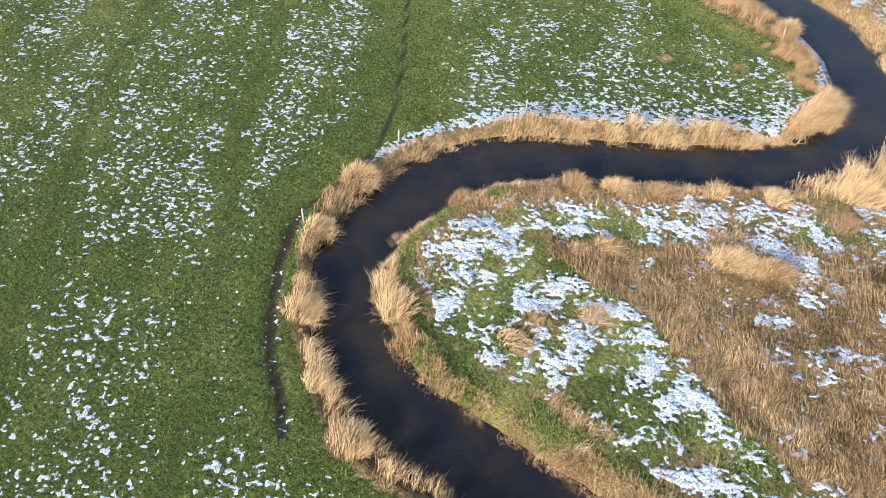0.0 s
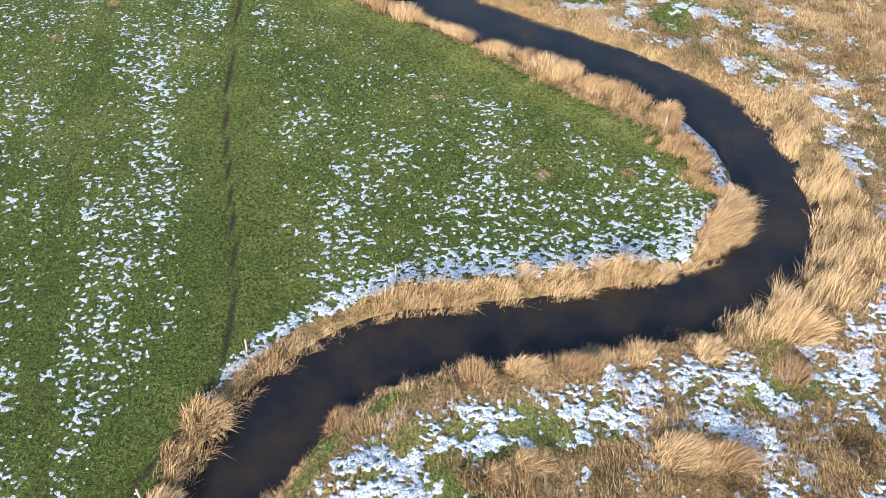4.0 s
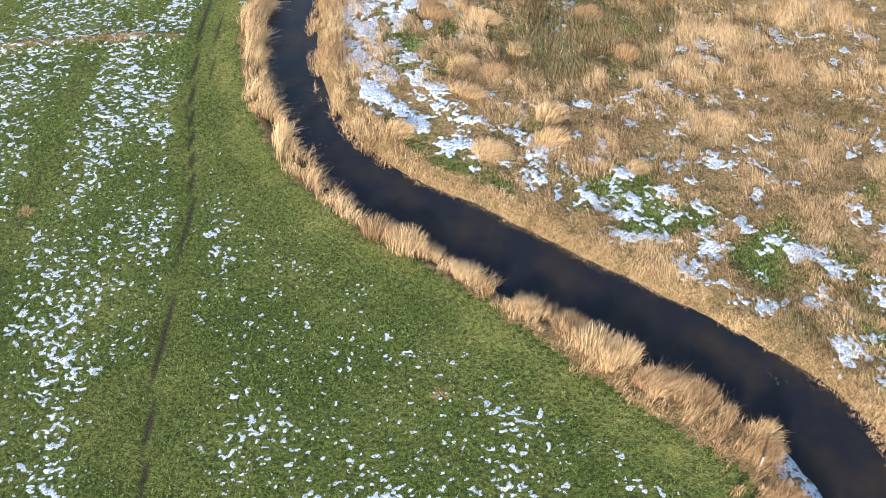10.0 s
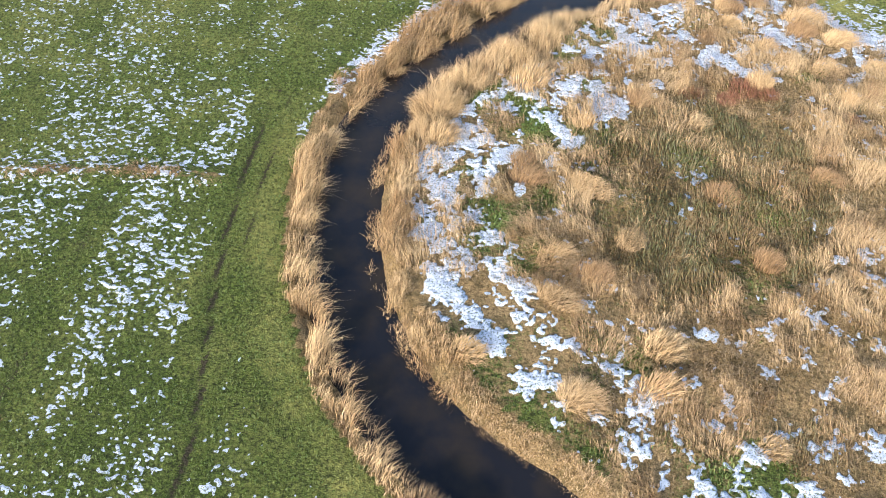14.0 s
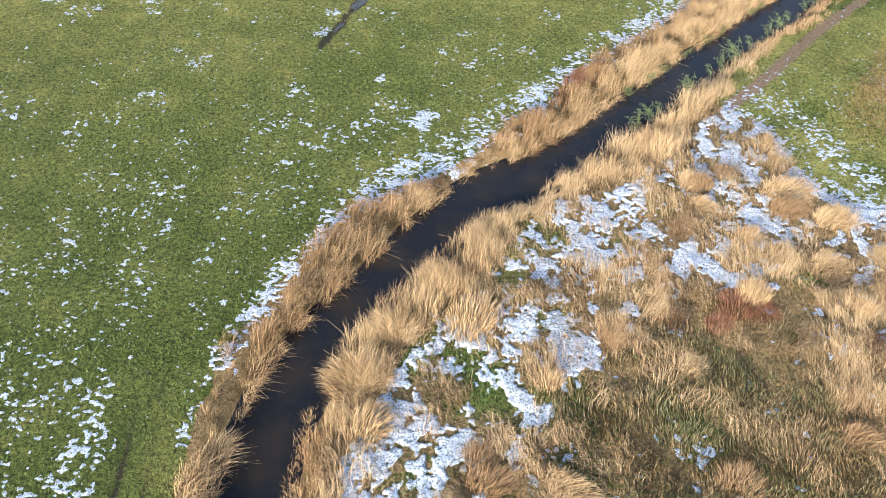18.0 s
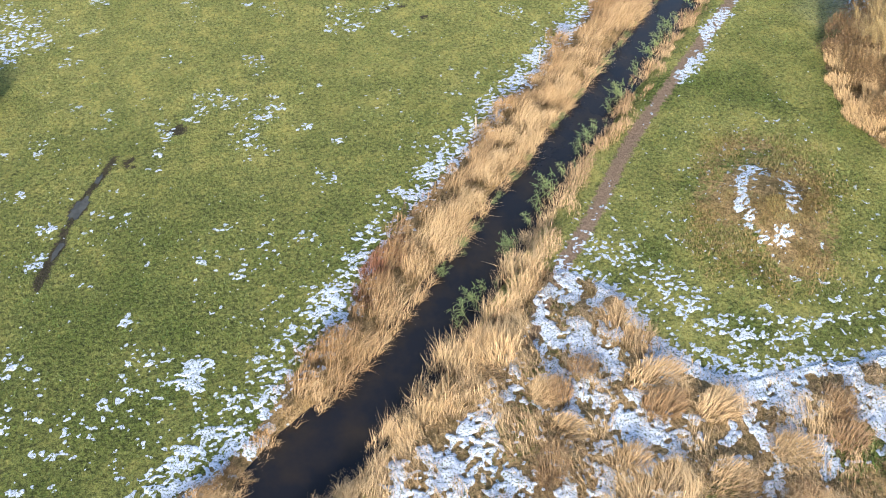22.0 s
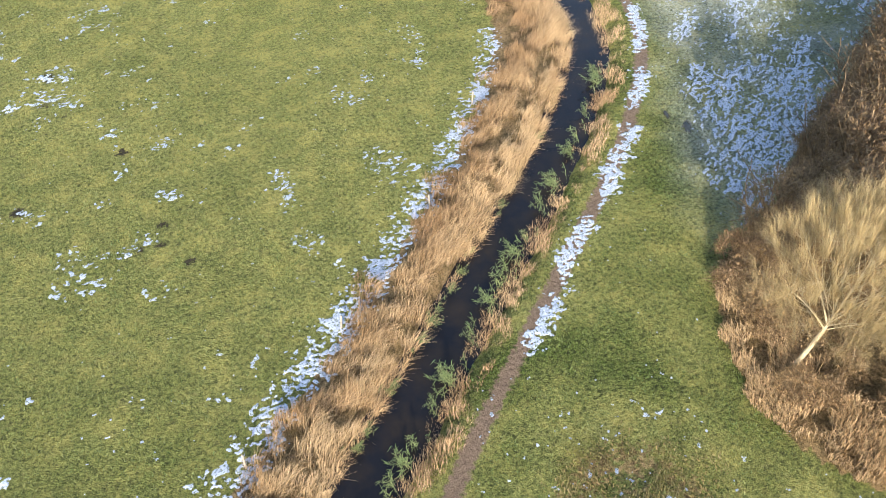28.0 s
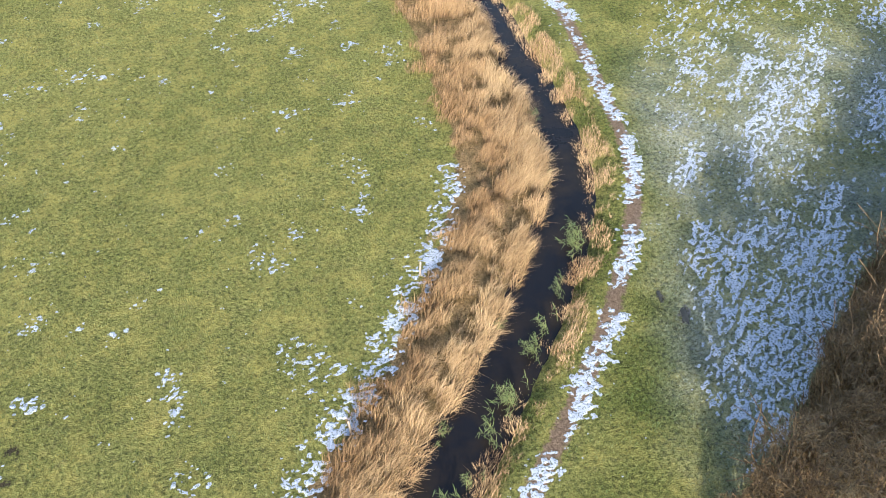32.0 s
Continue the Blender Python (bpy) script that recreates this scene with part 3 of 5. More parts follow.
def snow_at(L):
    """The share of ground that snow covers."""
    x, y, s, out = L.x, L.y, L.s, L.sd - L.belt
    wide, small = vnoise(x * 1.7, y * 0.8, 5.0, 61, 3), vnoise(x, y, 1.4, 62, 2)
    # the long pasture west of the stream
    field = np.interp(y, [-40, -5, 20, 45, 60, 68, 76, 90, 100, 115, 170], [0.31, 0.31, 0.31, 0.31, 0.35, 0.32, 0.28, 0.18, 0.12, 0.08, 0.08])
    field = field * L.lane * (0.66 + 0.55 * ramp(wide, 0.36, 0.64)) * (0.75 + 0.5 * small)
    field = np.maximum(field, np.where(y > 80, 0.38 * ramp(vnoise(x, y, 2.2, 63, 3), 0.58, 0.72), 0))
    clear = np.interp(s, [0, 30, 42, 50, 84, 88, 98, 125, 142, 150, 158], [2.0, 1.5, 1.0, 0.2, 0.2, 1.6, 4.0, 5.5, 5.5, 1.5, 0.2])
    field = field * ramp(out, 0.15 * clear, clear + 0.2) * ramp(L.rut, 0.1, 0.6) * (0.35 + 0.65 * ramp(L.rut_far, 0.2, 1.6)) * ramp(L.trench, 0.3, 2.5)
    drift = np.interp(s, [46, 50, 53, 56, 59, 63, 70, 76, 81, 84], [0.0, 0.9, 1.4, 2.0, 3.6, 3.0, 3.4, 2.8, 1.0, 0.0])
    field = np.maximum(field, np.where((drift > 0.05) & (out > -0.5), (0.86 - 0.52 * out / np.maximum(drift, 0.1)) * ramp(drift + 0.5 - out, 0.0, 0.8), 0))
    crumb = vnoise(x, y, 0.9, 74, 2)
    fringe = np.interp(s, [146, 152, 162, 168, 175, 182, 200, 222, 234, 240, 270], [0.0, 0.1, 0.2, 2.0, 2.0, 1.2, 0.7, 0.4, 0.1, 0.0, 0.0])
    field = np.maximum(field, np.where(fringe > 0, (0.42 + 0.40 * ramp(0.4 * small + 0.6 * crumb, 0.36, 0.60)) * ramp(fringe - out, -1.5, 0.6) * ramp(out, -1.7, -0.7), 0))
    field = np.maximum(field, np.where(L.ridge < 4, (0.58 * np.exp(-(((y - 65.0 - 1.6 * (vnoise(x, y * 0, 4.0, 70) - 0.5)) / 0.95) ** 2)) + 0.45 * np.exp(-(((y - 61.7 + 0.05 * (x + 27) - 1.4 * (vnoise(x, y * 0, 5.0, 72) - 0.5)) / 0.4) ** 2))) * ramp(small, 0.2, 0.65), 0) * ramp(-x, 18.5, 22))
    for px, py, pr in SNOW_PATCHES:
        field = np.maximum(field, (1.05 if pr > 0.75 else 0.75) * np.exp(-(((x - px) ** 2 + ((y - py)) ** 2) / (pr * (0.35 + 1.3 * vnoise(x, y, 0.9, 75, 2))) ** 2) ** 2))
    field = np.maximum(field, 0.30 * np.exp(-(((L.trench - 0.2) / 0.3) ** 2)))
    shore = np.where((s > 84) & (s < 95) & (L.sd > 0.0) & (L.sd < 1.7), 0.45 + 0.5 * small, 0)
    west_shade = 0.50 * ramp(y - 126.5 - 0.5 * (x + 16), -1.0, 1.5) * ramp(-12.0 - 0.55 * (y - 130) - x, -1.0, 1.0) * (y > 121) * (x < -8)
    field = np.maximum(field, west_shade * (0.7 + 0.5 * small))
    west = np.where(out > np.where(s > 150, -1.8, -0.3), field, shore)
    # rough ground on the inner bends
    tame = np.interp(s, [0, 20, 34, 44, 56, 74, 86, 96, 104, 124, 132, 146, 150, 168, 190], [0.40, 0.50, 0.50, 0.52, 0.52, 0.46, 0.36, 0.36, 0.38, 0.36, 0.3, 0.3, 0.68, 0.66, 0.56])
    reach = np.interp(s, [0, 24, 34, 44, 56, 74, 80, 140, 150, 170, 190], [9.0, 9.0, 8.5, 8.0, 6.0, 6.5, 6.0, 6.0, 8.0, 9.0, 9.0])
    rough = np.where(out < reach, tame, np.where(s < 126, 0.24, 0.22) + 0.18 * ramp(x, 10, 16) * (y < 12)) * (0.72 + 0.5 * ramp(wide, 0.35, 0.65)) * (0.45 + 0.75 * ramp(small, 0.25, 0.6))
    bend = np.where(L.brown, 0.13 + 0.36 * ramp(x, 11, 15) * ramp(vnoise(x, y, 3.0, 78, 2), 0.4, 0.6), 0.55 * (0.55 + 0.75 * ramp(vnoise(x, y, 2.2, 79, 3), 0.36, 0.58)))
    rough = np.where((y < 14.5) & (x < 28) & (s < 66), bend * ramp(out, 0.3, 1.4), rough)
    inner = np.where((s > 86) & (s < 150), np.where(s < 128, 0.82, 1.08) * np.exp(-(((L.sd - np.interp(s, [86, 96, 112, 126, 132, 146, 150], [4.5, 4.6, 4.6, 4.2, 3.6, 3.7, 4.5])) / np.interp(s, [86, 110, 126, 132, 146, 150], [0.7, 0.7, 0.8, 1.8, 1.9, 1.5])) ** 2))
                     + 0.80 * np.exp(-(((L.sd - np.interp(s, [86, 112, 126, 146], [7.6, 7.8, 7.0, 6.6])) / 0.75) ** 2)), 0)
    rough = np.maximum(rough, inner * (0.55 + 0.6 * small))
    rough = np.where((y > 80) & (x > 2), np.maximum(rough, 0.68 * ramp(vnoise(x * 0.7, y * 1.5, 2.0, 64, 3), 0.43, 0.60)), rough)
    rough = np.maximum(rough, 0.95 * np.exp(-(((L.lawn_in + 0.3) / 0.6) ** 2)) * (y < 98) * (x > 10) * ramp(small, 0.2, 0.5))
    rough = rough * np.where(L.scrub < 1, 0.5, 1.0) * (1 - 0.45 * ramp(x, 27, 38))
    # the mown lawn, its edge, the path, and the frost in the long shade of the thicket
    lawn = 0.05 + 0.08 * small + 0.66 * np.exp(-((L.lawn_in / 5.0) ** 2)) * (0.25 + 0.75 * ramp(vnoise(L.s * 0.3, L.lawn_in * 2.0, 1.2, 66, 2), 0.36, 0.6))
    lawn = np.maximum(lawn, 0.85 * np.exp(-((L.lawn_in / 0.9) ** 2)) * (y < 99) * (0.6 + 0.5 * small))
    lawn = np.maximum(lawn, 0.50 * np.exp(-(((x - 34.0) / 3.0) ** 2 + ((y - 90.5) / 1.8) ** 2)) * (0.5 + 0.8 * small))
    ring = L.crest
    lawn = np.maximum(lawn, 0.92 * np.exp(-(((ring - 1.6 - 0.5 * (small - 0.5)) / 0.5) ** 2)) * ramp(vnoise(x, y, 1.6, 69, 2), 0.20, 0.36))
    lawn = np.maximum(lawn, 0.16 * band(L.mound, 2.0, 7.0))
    frost = frost_at(L)
    lawn = np.maximum(lawn, frost * (0.3 + 0.7 * ramp(L.x - L.y * 0.36 - 2.2, 0.5, 4.5)) * (1 - 0.45 * ramp(y, 142, 150)) * (0.25 + 0.43 * ramp(0.75 * vnoise((0.78 * x + 0.63 * y) * 0.25, (0.78 * y - 0.63 * x) * 1.2, 1.6, 67, 3) + 0.25 * crumb, 0.42, 0.58)))
    verge = L.path * L.pside + 1.1 * (vnoise(x, y, 2.2, 73, 2) - 0.5)
    lawn = np.maximum(lawn, 0.92 * np.exp(-(((verge - 0.15) / 0.62) ** 2)) * ramp(vnoise(x, y, 2.6, 68, 3), 0.26, 0.44) * (0.3 + 0.75 * ramp(y, 107, 113)))
    lawn = np.maximum(lawn, 1.02 * np.exp(-((((x - 14.9) / 2.1) ** 2 + ((y - 96.2) / 2.4) ** 2) ** 2)) * ramp(small, 0.15, 0.4))
    lawn = np.where(L.thicket, 0.08, lawn)
    east = np.where(L.lawn, lawn, np.maximum(rough, np.where(np.hypot(x - 14.6, y - 96.2) < 3, lawn, 0)))
    east = np.where(out < 0, east * 0.25 * ramp(out, -1.5, 0), east)
    return np.clip(np.where(L.left, west, east), 0, 1.2) * (L.sd > 0.1)


gx, gy = axis_steps(-50, 84, 0.45), axis_steps(-32, 176, 0.45)
GX, GY = np.meshgrid(gx, gy)
LAND = Land(GX, GY)
gz = height_at(LAND)
straw_g, mud_shade_g, olive_g, trod_g = cover_at(LAND)
snow_g = snow_at(LAND)
rime_g = frost_at(LAND) * (0.32 + 0.5 * (vnoise(LAND.x, LAND.y, 2.5, 76, 3) - 0.5)) * (1 - ramp(LAND.y, 138, 152))
nx, ny = len(gx), len(gy)


def span(y):
    """The stretch of the plan, west to east, that carries fine cover."""
    rows = [-32, -20, 0, 20, 40, 60, 80, 100, 120, 140, 160, 176]
    return np.interp(y, rows, [-34, -38, -46, -50, -46, -42, -48, -50, -36, -16, 2, 12]), np.interp(y, rows, [22, 22, 28, 34, 40, 40, 38, 58, 74, 83, 76, 60])


WEST_END, EAST_END = span(LAND.y)
OUTER = (LAND.x < WEST_END) | (LAND.x > EAST_END) | (LAND.y < -31) | (LAND.y > 175)
idx = np.arange(nx * ny).reshape(ny, nx)
quads = np.stack([idx[:-1, :-1], idx[:-1, 1:], idx[1:, 1:], idx[1:, :-1]], -1).reshape(-1, 4)
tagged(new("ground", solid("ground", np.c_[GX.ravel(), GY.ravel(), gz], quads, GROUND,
                           {"snow": np.where(OUTER, 0.6 * snow_g, 0.0), "straw": straw_g, "mud": mud_shade_g, "olive": olive_g, "trod": trod_g, "wild": LAND.rough * 1.0, "rime": rime_g, "fine": ramp(LAND.y, 76, 90)}, True)),
       "green winter meadow with thin patches of melting snow", "ground", kind="structure")


def sample(field, x, y):
    """A field of the sheet at any place of its core."""
    i = np.clip(np.searchsorted(gx, x) - 1, 0, nx - 2)
    j = np.clip(np.searchsorted(gy, y) - 1, 0, ny - 2)
    u, v = (x - gx[i]) / (gx[i + 1] - gx[i]), (y - gy[j]) / (gy[j + 1] - gy[j])
    f = np.asarray(field, float).reshape(ny, nx)
    return (f[j, i] * (1 - u) + f[j, i + 1] * u) * (1 - v) + (f[j + 1, i] * (1 - u) + f[j + 1, i + 1] * u) * v


# ---- the stream's water ----
def ribbon(line, half, z):
    d = np.gradient(line[:, :2], axis=0)
    nrm = np.c_[d[:, 1], -d[:, 0]] / np.hypot(*d.T)[:, None]
    k = np.linspace(-1, 1, 7)
    pts = line[:, None, :2] + nrm[:, None] * (half[:, None] * k)[..., None]
    v = np.concatenate([pts, np.full(pts.shape[:2] + (1,), z)], -1).reshape(-1, 3)
    b = (np.arange(len(line) - 1)[:, None] * 7 + np.arange(6)).ravel()[:, None]
    return v, b + [0, 1, 8, 7]


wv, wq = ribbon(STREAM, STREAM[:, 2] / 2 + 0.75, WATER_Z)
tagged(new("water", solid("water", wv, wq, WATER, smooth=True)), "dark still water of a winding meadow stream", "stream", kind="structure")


# ---- reed belts along both banks ----
def along(s, off, side):
    """Places at a distance off from the water's edge on one bank (side -1: left, looking upstream)."""
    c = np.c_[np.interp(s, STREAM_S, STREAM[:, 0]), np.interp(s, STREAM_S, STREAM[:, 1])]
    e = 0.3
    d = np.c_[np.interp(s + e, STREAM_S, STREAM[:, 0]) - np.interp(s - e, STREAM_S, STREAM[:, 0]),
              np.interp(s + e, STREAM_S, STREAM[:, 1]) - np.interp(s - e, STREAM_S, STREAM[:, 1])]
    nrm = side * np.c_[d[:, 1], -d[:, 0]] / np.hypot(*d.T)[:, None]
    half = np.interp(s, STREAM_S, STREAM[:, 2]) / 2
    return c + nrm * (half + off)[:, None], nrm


def reed_belt(s0, s1, side, material, label, per=225, rust=0.3, name="reed_bed", scale=1.0):
    belt, tall = (BELT_LEFT, REED_LEFT) if side < 0 else (BELT_RIGHT, REED_RIGHT)
    mean = float(np.mean(belt(np.linspace(s0, s1, 30))))
    n = int((s1 - s0) * mean * per)
    s = rng.uniform(s0, s1, n)
    u = rng.uniform(0, 1, n)
    ragged = 0.35 + 1.2 * vnoise(s, s * 0 + side * 40, 2.4, 40, 3)
    inner = np.interp(s, [83, 85, 93, 95], [-0.35, 1.5, 1.5, -0.35]) if side < 0 else -0.35
    off = inner + u * (np.maximum(belt(s) * ragged, 0.2) - np.minimum(inner, 0.0))
    p, nrm = along(s, off, side)
    clump = vnoise(p[:, 0], p[:, 1], 1.1, 41, 3)
    keep = rng.uniform(0, 1, n) < ramp(clump, 0.34, 0.54) * (0.35 + 0.65 * ramp(1 - u, 0.0, 0.25))
    s, u, p, nrm, clump = s[keep], u[keep], p[keep], nrm[keep], clump[keep]
    n = len(s)
    z = sample(gz, p[:, 0], p[:, 1])
    h = scale * tall(s) * (0.35 + 1.1 * clump) * rng.uniform(0.55, 1.1, n) * (1 - 0.35 * ramp(u, 0.6, 1.0))
    way = vnoise(p[:, 0], p[:, 1], 1.5, 43, 2) * 5 * np.pi
    lean = h[:, None] * (0.18 * np.c_[np.cos(way), np.sin(way)] - 0.16 * nrm + 0.30 * rng.normal(size=(n, 2)) + np.array([0.26, 0.10]))
    tone = np.clip(rust + 1.1 * (vnoise(p[:, 0], p[:, 1], 3.0, 44, 2) - 0.5) + 0.38 * rng.normal(size=n), 0, 1)
    if side < 0:
        tone = np.clip(tone + 0.55 * ramp(u, 0.35, 0.8) * ramp(s, 146, 150), 0, 1)
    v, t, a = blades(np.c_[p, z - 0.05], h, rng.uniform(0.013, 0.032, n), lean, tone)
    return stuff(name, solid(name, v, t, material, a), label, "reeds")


PALE = "pale straw-coloured dead reeds lining the stream bank"
BROWN = "brown withered reeds and dock along the stream bank"
LOW = "low flattened straw-coloured grass on the stream bank"
for s0, s1, side, material, label, rust in (
        (8, 52, -1, REED, PALE, 0.45), (52, 73, -1, REED, PALE, 0.15), (73, 84, -1, REED, PALE, 0.42), (84, 98, -1, RUST, BROWN, 0.3),
        (98, 120, -1, REED, BROWN, 0.6), (120, 146, -1, REED, PALE, 0.1), (146, 168, -1, REED, PALE, 0.55), (168, 184, -1, REED, PALE, 0.5),
        (184, 222, -1, REED, PALE, 0.25), (222, 272, -1, REED, PALE, 0.4),
        (8, 34, 1, REED, LOW, 0.5), (34, 50, 1, REED, PALE, 0.25), (50, 74, 1, REED, PALE, 0.4), (74, 90, 1, REED, PALE, 0.15),
        (90, 124, 1, REED, LOW, 0.3), (124, 148, 1, REED, BROWN, 0.6), (148, 170, 1, REED, PALE, 0.2), (170, 190, 1, REED, PALE, 0.15),
        (190, 230, 1, REED, LOW, 0.4), (230, 272, 1, REED, PALE, 0.35), (-60, 8, -1, REED, PALE, 0.4), (-60, 8, 1, REED, LOW, 0.5)):
    reed_belt(s0, s1, side, material, label, rust=rust)


# ---- snow on the ground: a thin broken sheet, its outline cut where it has melted ----
wet_g = LAND.sd
wild_g, shade_g = LAND.rough * 1.0, frost_at(LAND)
CELL = 0.07
SX, SY = np.arange(-50, 83, CELL), np.arange(-31, 175, CELL)
MELT = np.full((len(SY), len(SX)), -1.0, np.float32)


def even_share(v):
    """Rank of each value, 0 to 1."""
    q = np.quantile(v[:: max(1, len(v) // 40000)], np.linspace(0, 1, 201))
    return np.interp(v, q, np.linspace(0, 1, 201))


def melt_rows(j0, j1):
    """Cover minus the share that has melted, for some rows of the sheet."""
    X, Y = (a.ravel() for a in np.meshgrid(SX, SY[j0:j1]))
    west, east = span(Y)
    d = sample(snow_g, X, Y)
    cover = np.interp(d, [0, 0.08, 0.25, 0.5, 0.75, 0.95], [0, 0.01, 0.11, 0.37, 0.68, 0.92])
    on = (cover > 0.004) & (X > west) & (X < east) & (sample(wet_g, X, Y) > 0.12)
    x, y = X[on], Y[on]
    wx, wy = vnoise(x, y, 0.5, 201, 2) - 0.5, vnoise(x, y, 0.5, 202, 2) - 0.5
    small = vnoise((x + 0.30 * wx) * 0.62, y + 0.40 * wy, 0.145, 203, 2)
    broad = 0.74 * vnoise(x + 0.8 * wx, y + 0.8 * wy, 0.85, 205, 4) + 0.26 * vnoise(x, y, 0.2, 206, 1)
    drawn = vnoise((0.78 * x + 0.63 * y) * 0.42 + 0.3 * wx, (0.78 * y - 0.63 * x) + 0.3 * wy, 0.12, 207, 2)
    wild, shade = sample(wild_g, x, y), sample(shade_g, x, y)
    keep = even_share(small) * (1 - wild) + even_share(broad) * wild
    keep = np.where(y < 14.5, even_share(0.36 * small + 0.64 * broad) * wild + keep * (1 - wild), keep)
    keep = keep * (1 - shade) + even_share(drawn) * shade
    out = np.full(X.shape, -1.0, np.float32)
    out[on] = cover[on] - (1 - keep)
    MELT[j0:j1] = out.reshape(j1 - j0, len(SX))


for j in range(0, len(SY), 300):
    melt_rows(j, min(j + 300, len(SY)))
FLAT = np.clip(MELT, -0.3, 0.5)
FALL_Y, FALL_X = np.gradient(FLAT, CELL)
HOLDS = (FLAT[:-1, :-1] + FLAT[:-1, 1:] + FLAT[1:, :-1] + FLAT[1:, 1:]) > 0


def snow_on(x, y):
    """Whether snow lies at these places."""
    i, j = np.clip(((x - SX[0]) / CELL).astype(int), 0, len(SX) - 2), np.clip(((y - SY[0]) / CELL).astype(int), 0, len(SY) - 2)
    return HOLDS[j, i]


def snow_sheet(name, pick, thick, label):
    j, i = np.nonzero(HOLDS & pick)
    corner = np.stack([j * len(SX) + i, j * len(SX) + i + 1, (j + 1) * len(SX) + i + 1, (j + 1) * len(SX) + i], -1)
    used, quad = np.unique(corner, return_inverse=True)
    quad = quad.reshape(-1, 4)
    inner = np.bincount(quad.ravel(), minlength=len(used)) == 4
    f, fx, fy = FLAT.ravel()[used], FALL_X.ravel()[used], FALL_Y.ravel()[used]
    k = np.where(inner, 0.0, -f / (fx**2 + fy**2 + 0.05))
    dx, dy = k * fx, k * fy
    far = np.maximum(np.hypot(dx, dy) / (0.62 * CELL), 1)
    x, y = SX[used % len(SX)] + dx / far, SY[used // len(SX)] + dy / far
    lump = vnoise(x, y, 0.35, 209, 2)
    z = sample(gz, x, y) + np.where(inner, thick * (0.35 + 0.9 * lump) * (0.55 + ramp(f, 0.0, 0.4)), 0.004)
    stuff(name, solid(name, np.c_[x, y, z], quad, SNOW, smooth=True), label, "snow")


MX, MY = np.meshgrid(SX[:-1] + CELL / 2, SY[:-1] + CELL / 2)
ROUGH_CELL = sample(wild_g, MX.ravel(), MY.ravel()).reshape(MX.shape) > 0.5
EAST_CELL = (sample(np.where(LAND.right, 1.0, 0.0), MX.ravel(), MY.ravel()).reshape(MX.shape) > 0.5) & ~ROUGH_CELL
PASTURE_CELL = ~ROUGH_CELL & ~EAST_CELL
snow_sheet("snow_flecks", PASTURE_CELL & (MY < 20), 0.035, "scattered flecks of melting snow on the pasture")
snow_sheet("snow_flecks", PASTURE_CELL & (MY >= 20) & (MY < 78), 0.035, "scattered flecks of melting snow on the pasture")
snow_sheet("snow_flecks", PASTURE_CELL & (MY >= 78), 0.03, "sparse remnants of snow in olive turf")
snow_sheet("snow_patches", ROUGH_CELL & (MY < 60), 0.07, "patchy snow between dead grass on rough ground")
snow_sheet("snow_patches", ROUGH_CELL & (MY >= 60), 0.07, "bright snow blotches between flattened straw")
snow_sheet("snow_patches", EAST_CELL, 0.025, "frozen snow on the shaded lawn and beside the footpath")


# ---- turf: short blades, thicker and paler in tufts ----
def turf(count, x0, x1, y0, y1, label):
    x, y = rng.uniform(x0, x1, count), rng.uniform(y0, y1, count)
    L_straw, L_mud_shade, sd = sample(straw_g, x, y), sample(mud_shade_g, x, y), sample(wet_g, x, y)
    clump = vnoise(x, y, 0.55, 81, 2)
    ok = (sd > 0.15) & (L_mud_shade < 0.45) & (sample(trod_g, x, y) < 0.4) & (rng.uniform(0, 1, count) < ramp(clump, 0.30, 0.62) + 0.08) & (rng.uniform(0, 1, count) > ramp(L_straw, 0.4, 0.7))
    ok &= ~snow_on(x, y) | (rng.uniform(0, 1, count) < 0.4)
    x, y, clump = x[ok], y[ok], clump[ok]
    n = len(x)
    h = rng.uniform(0.06, 0.14, n) * (0.6 + 0.9 * clump)
    turn = rng.uniform(0, 2 * np.pi, n)
    w = rng.uniform(0.014, 0.036, n)
    lean = h[:, None] * 0.7 * rng.normal(size=(n, 2)) + 0.02
    root = np.c_[x, y, sample(gz, x, y) - 0.01]
    side = np.c_[np.cos(turn), np.sin(turn), np.zeros(n)] * w[:, None]
    tip = root + np.c_[lean, h]
    v = np.stack([root - side, root + side, tip], 1).reshape(-1, 3)
    tone = np.clip(sample(olive_g, x, y) + 0.9 * (vnoise(x, y, 1.6, 83, 2) - 0.5) + 0.6 * (vnoise(x, y, 0.6, 84, 2) - 0.5) + 0.15 * rng.normal(size=n), 0, 1)
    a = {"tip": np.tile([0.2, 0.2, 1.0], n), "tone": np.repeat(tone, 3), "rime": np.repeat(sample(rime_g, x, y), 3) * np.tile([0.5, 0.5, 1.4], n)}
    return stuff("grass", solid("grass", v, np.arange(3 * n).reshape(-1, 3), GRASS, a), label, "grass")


turf(500000, -48, 24, -28, 80, "short green pasture grass wet with thaw")
turf(480000, -30, 84, 80, 172, "olive winter turf, cropped short")


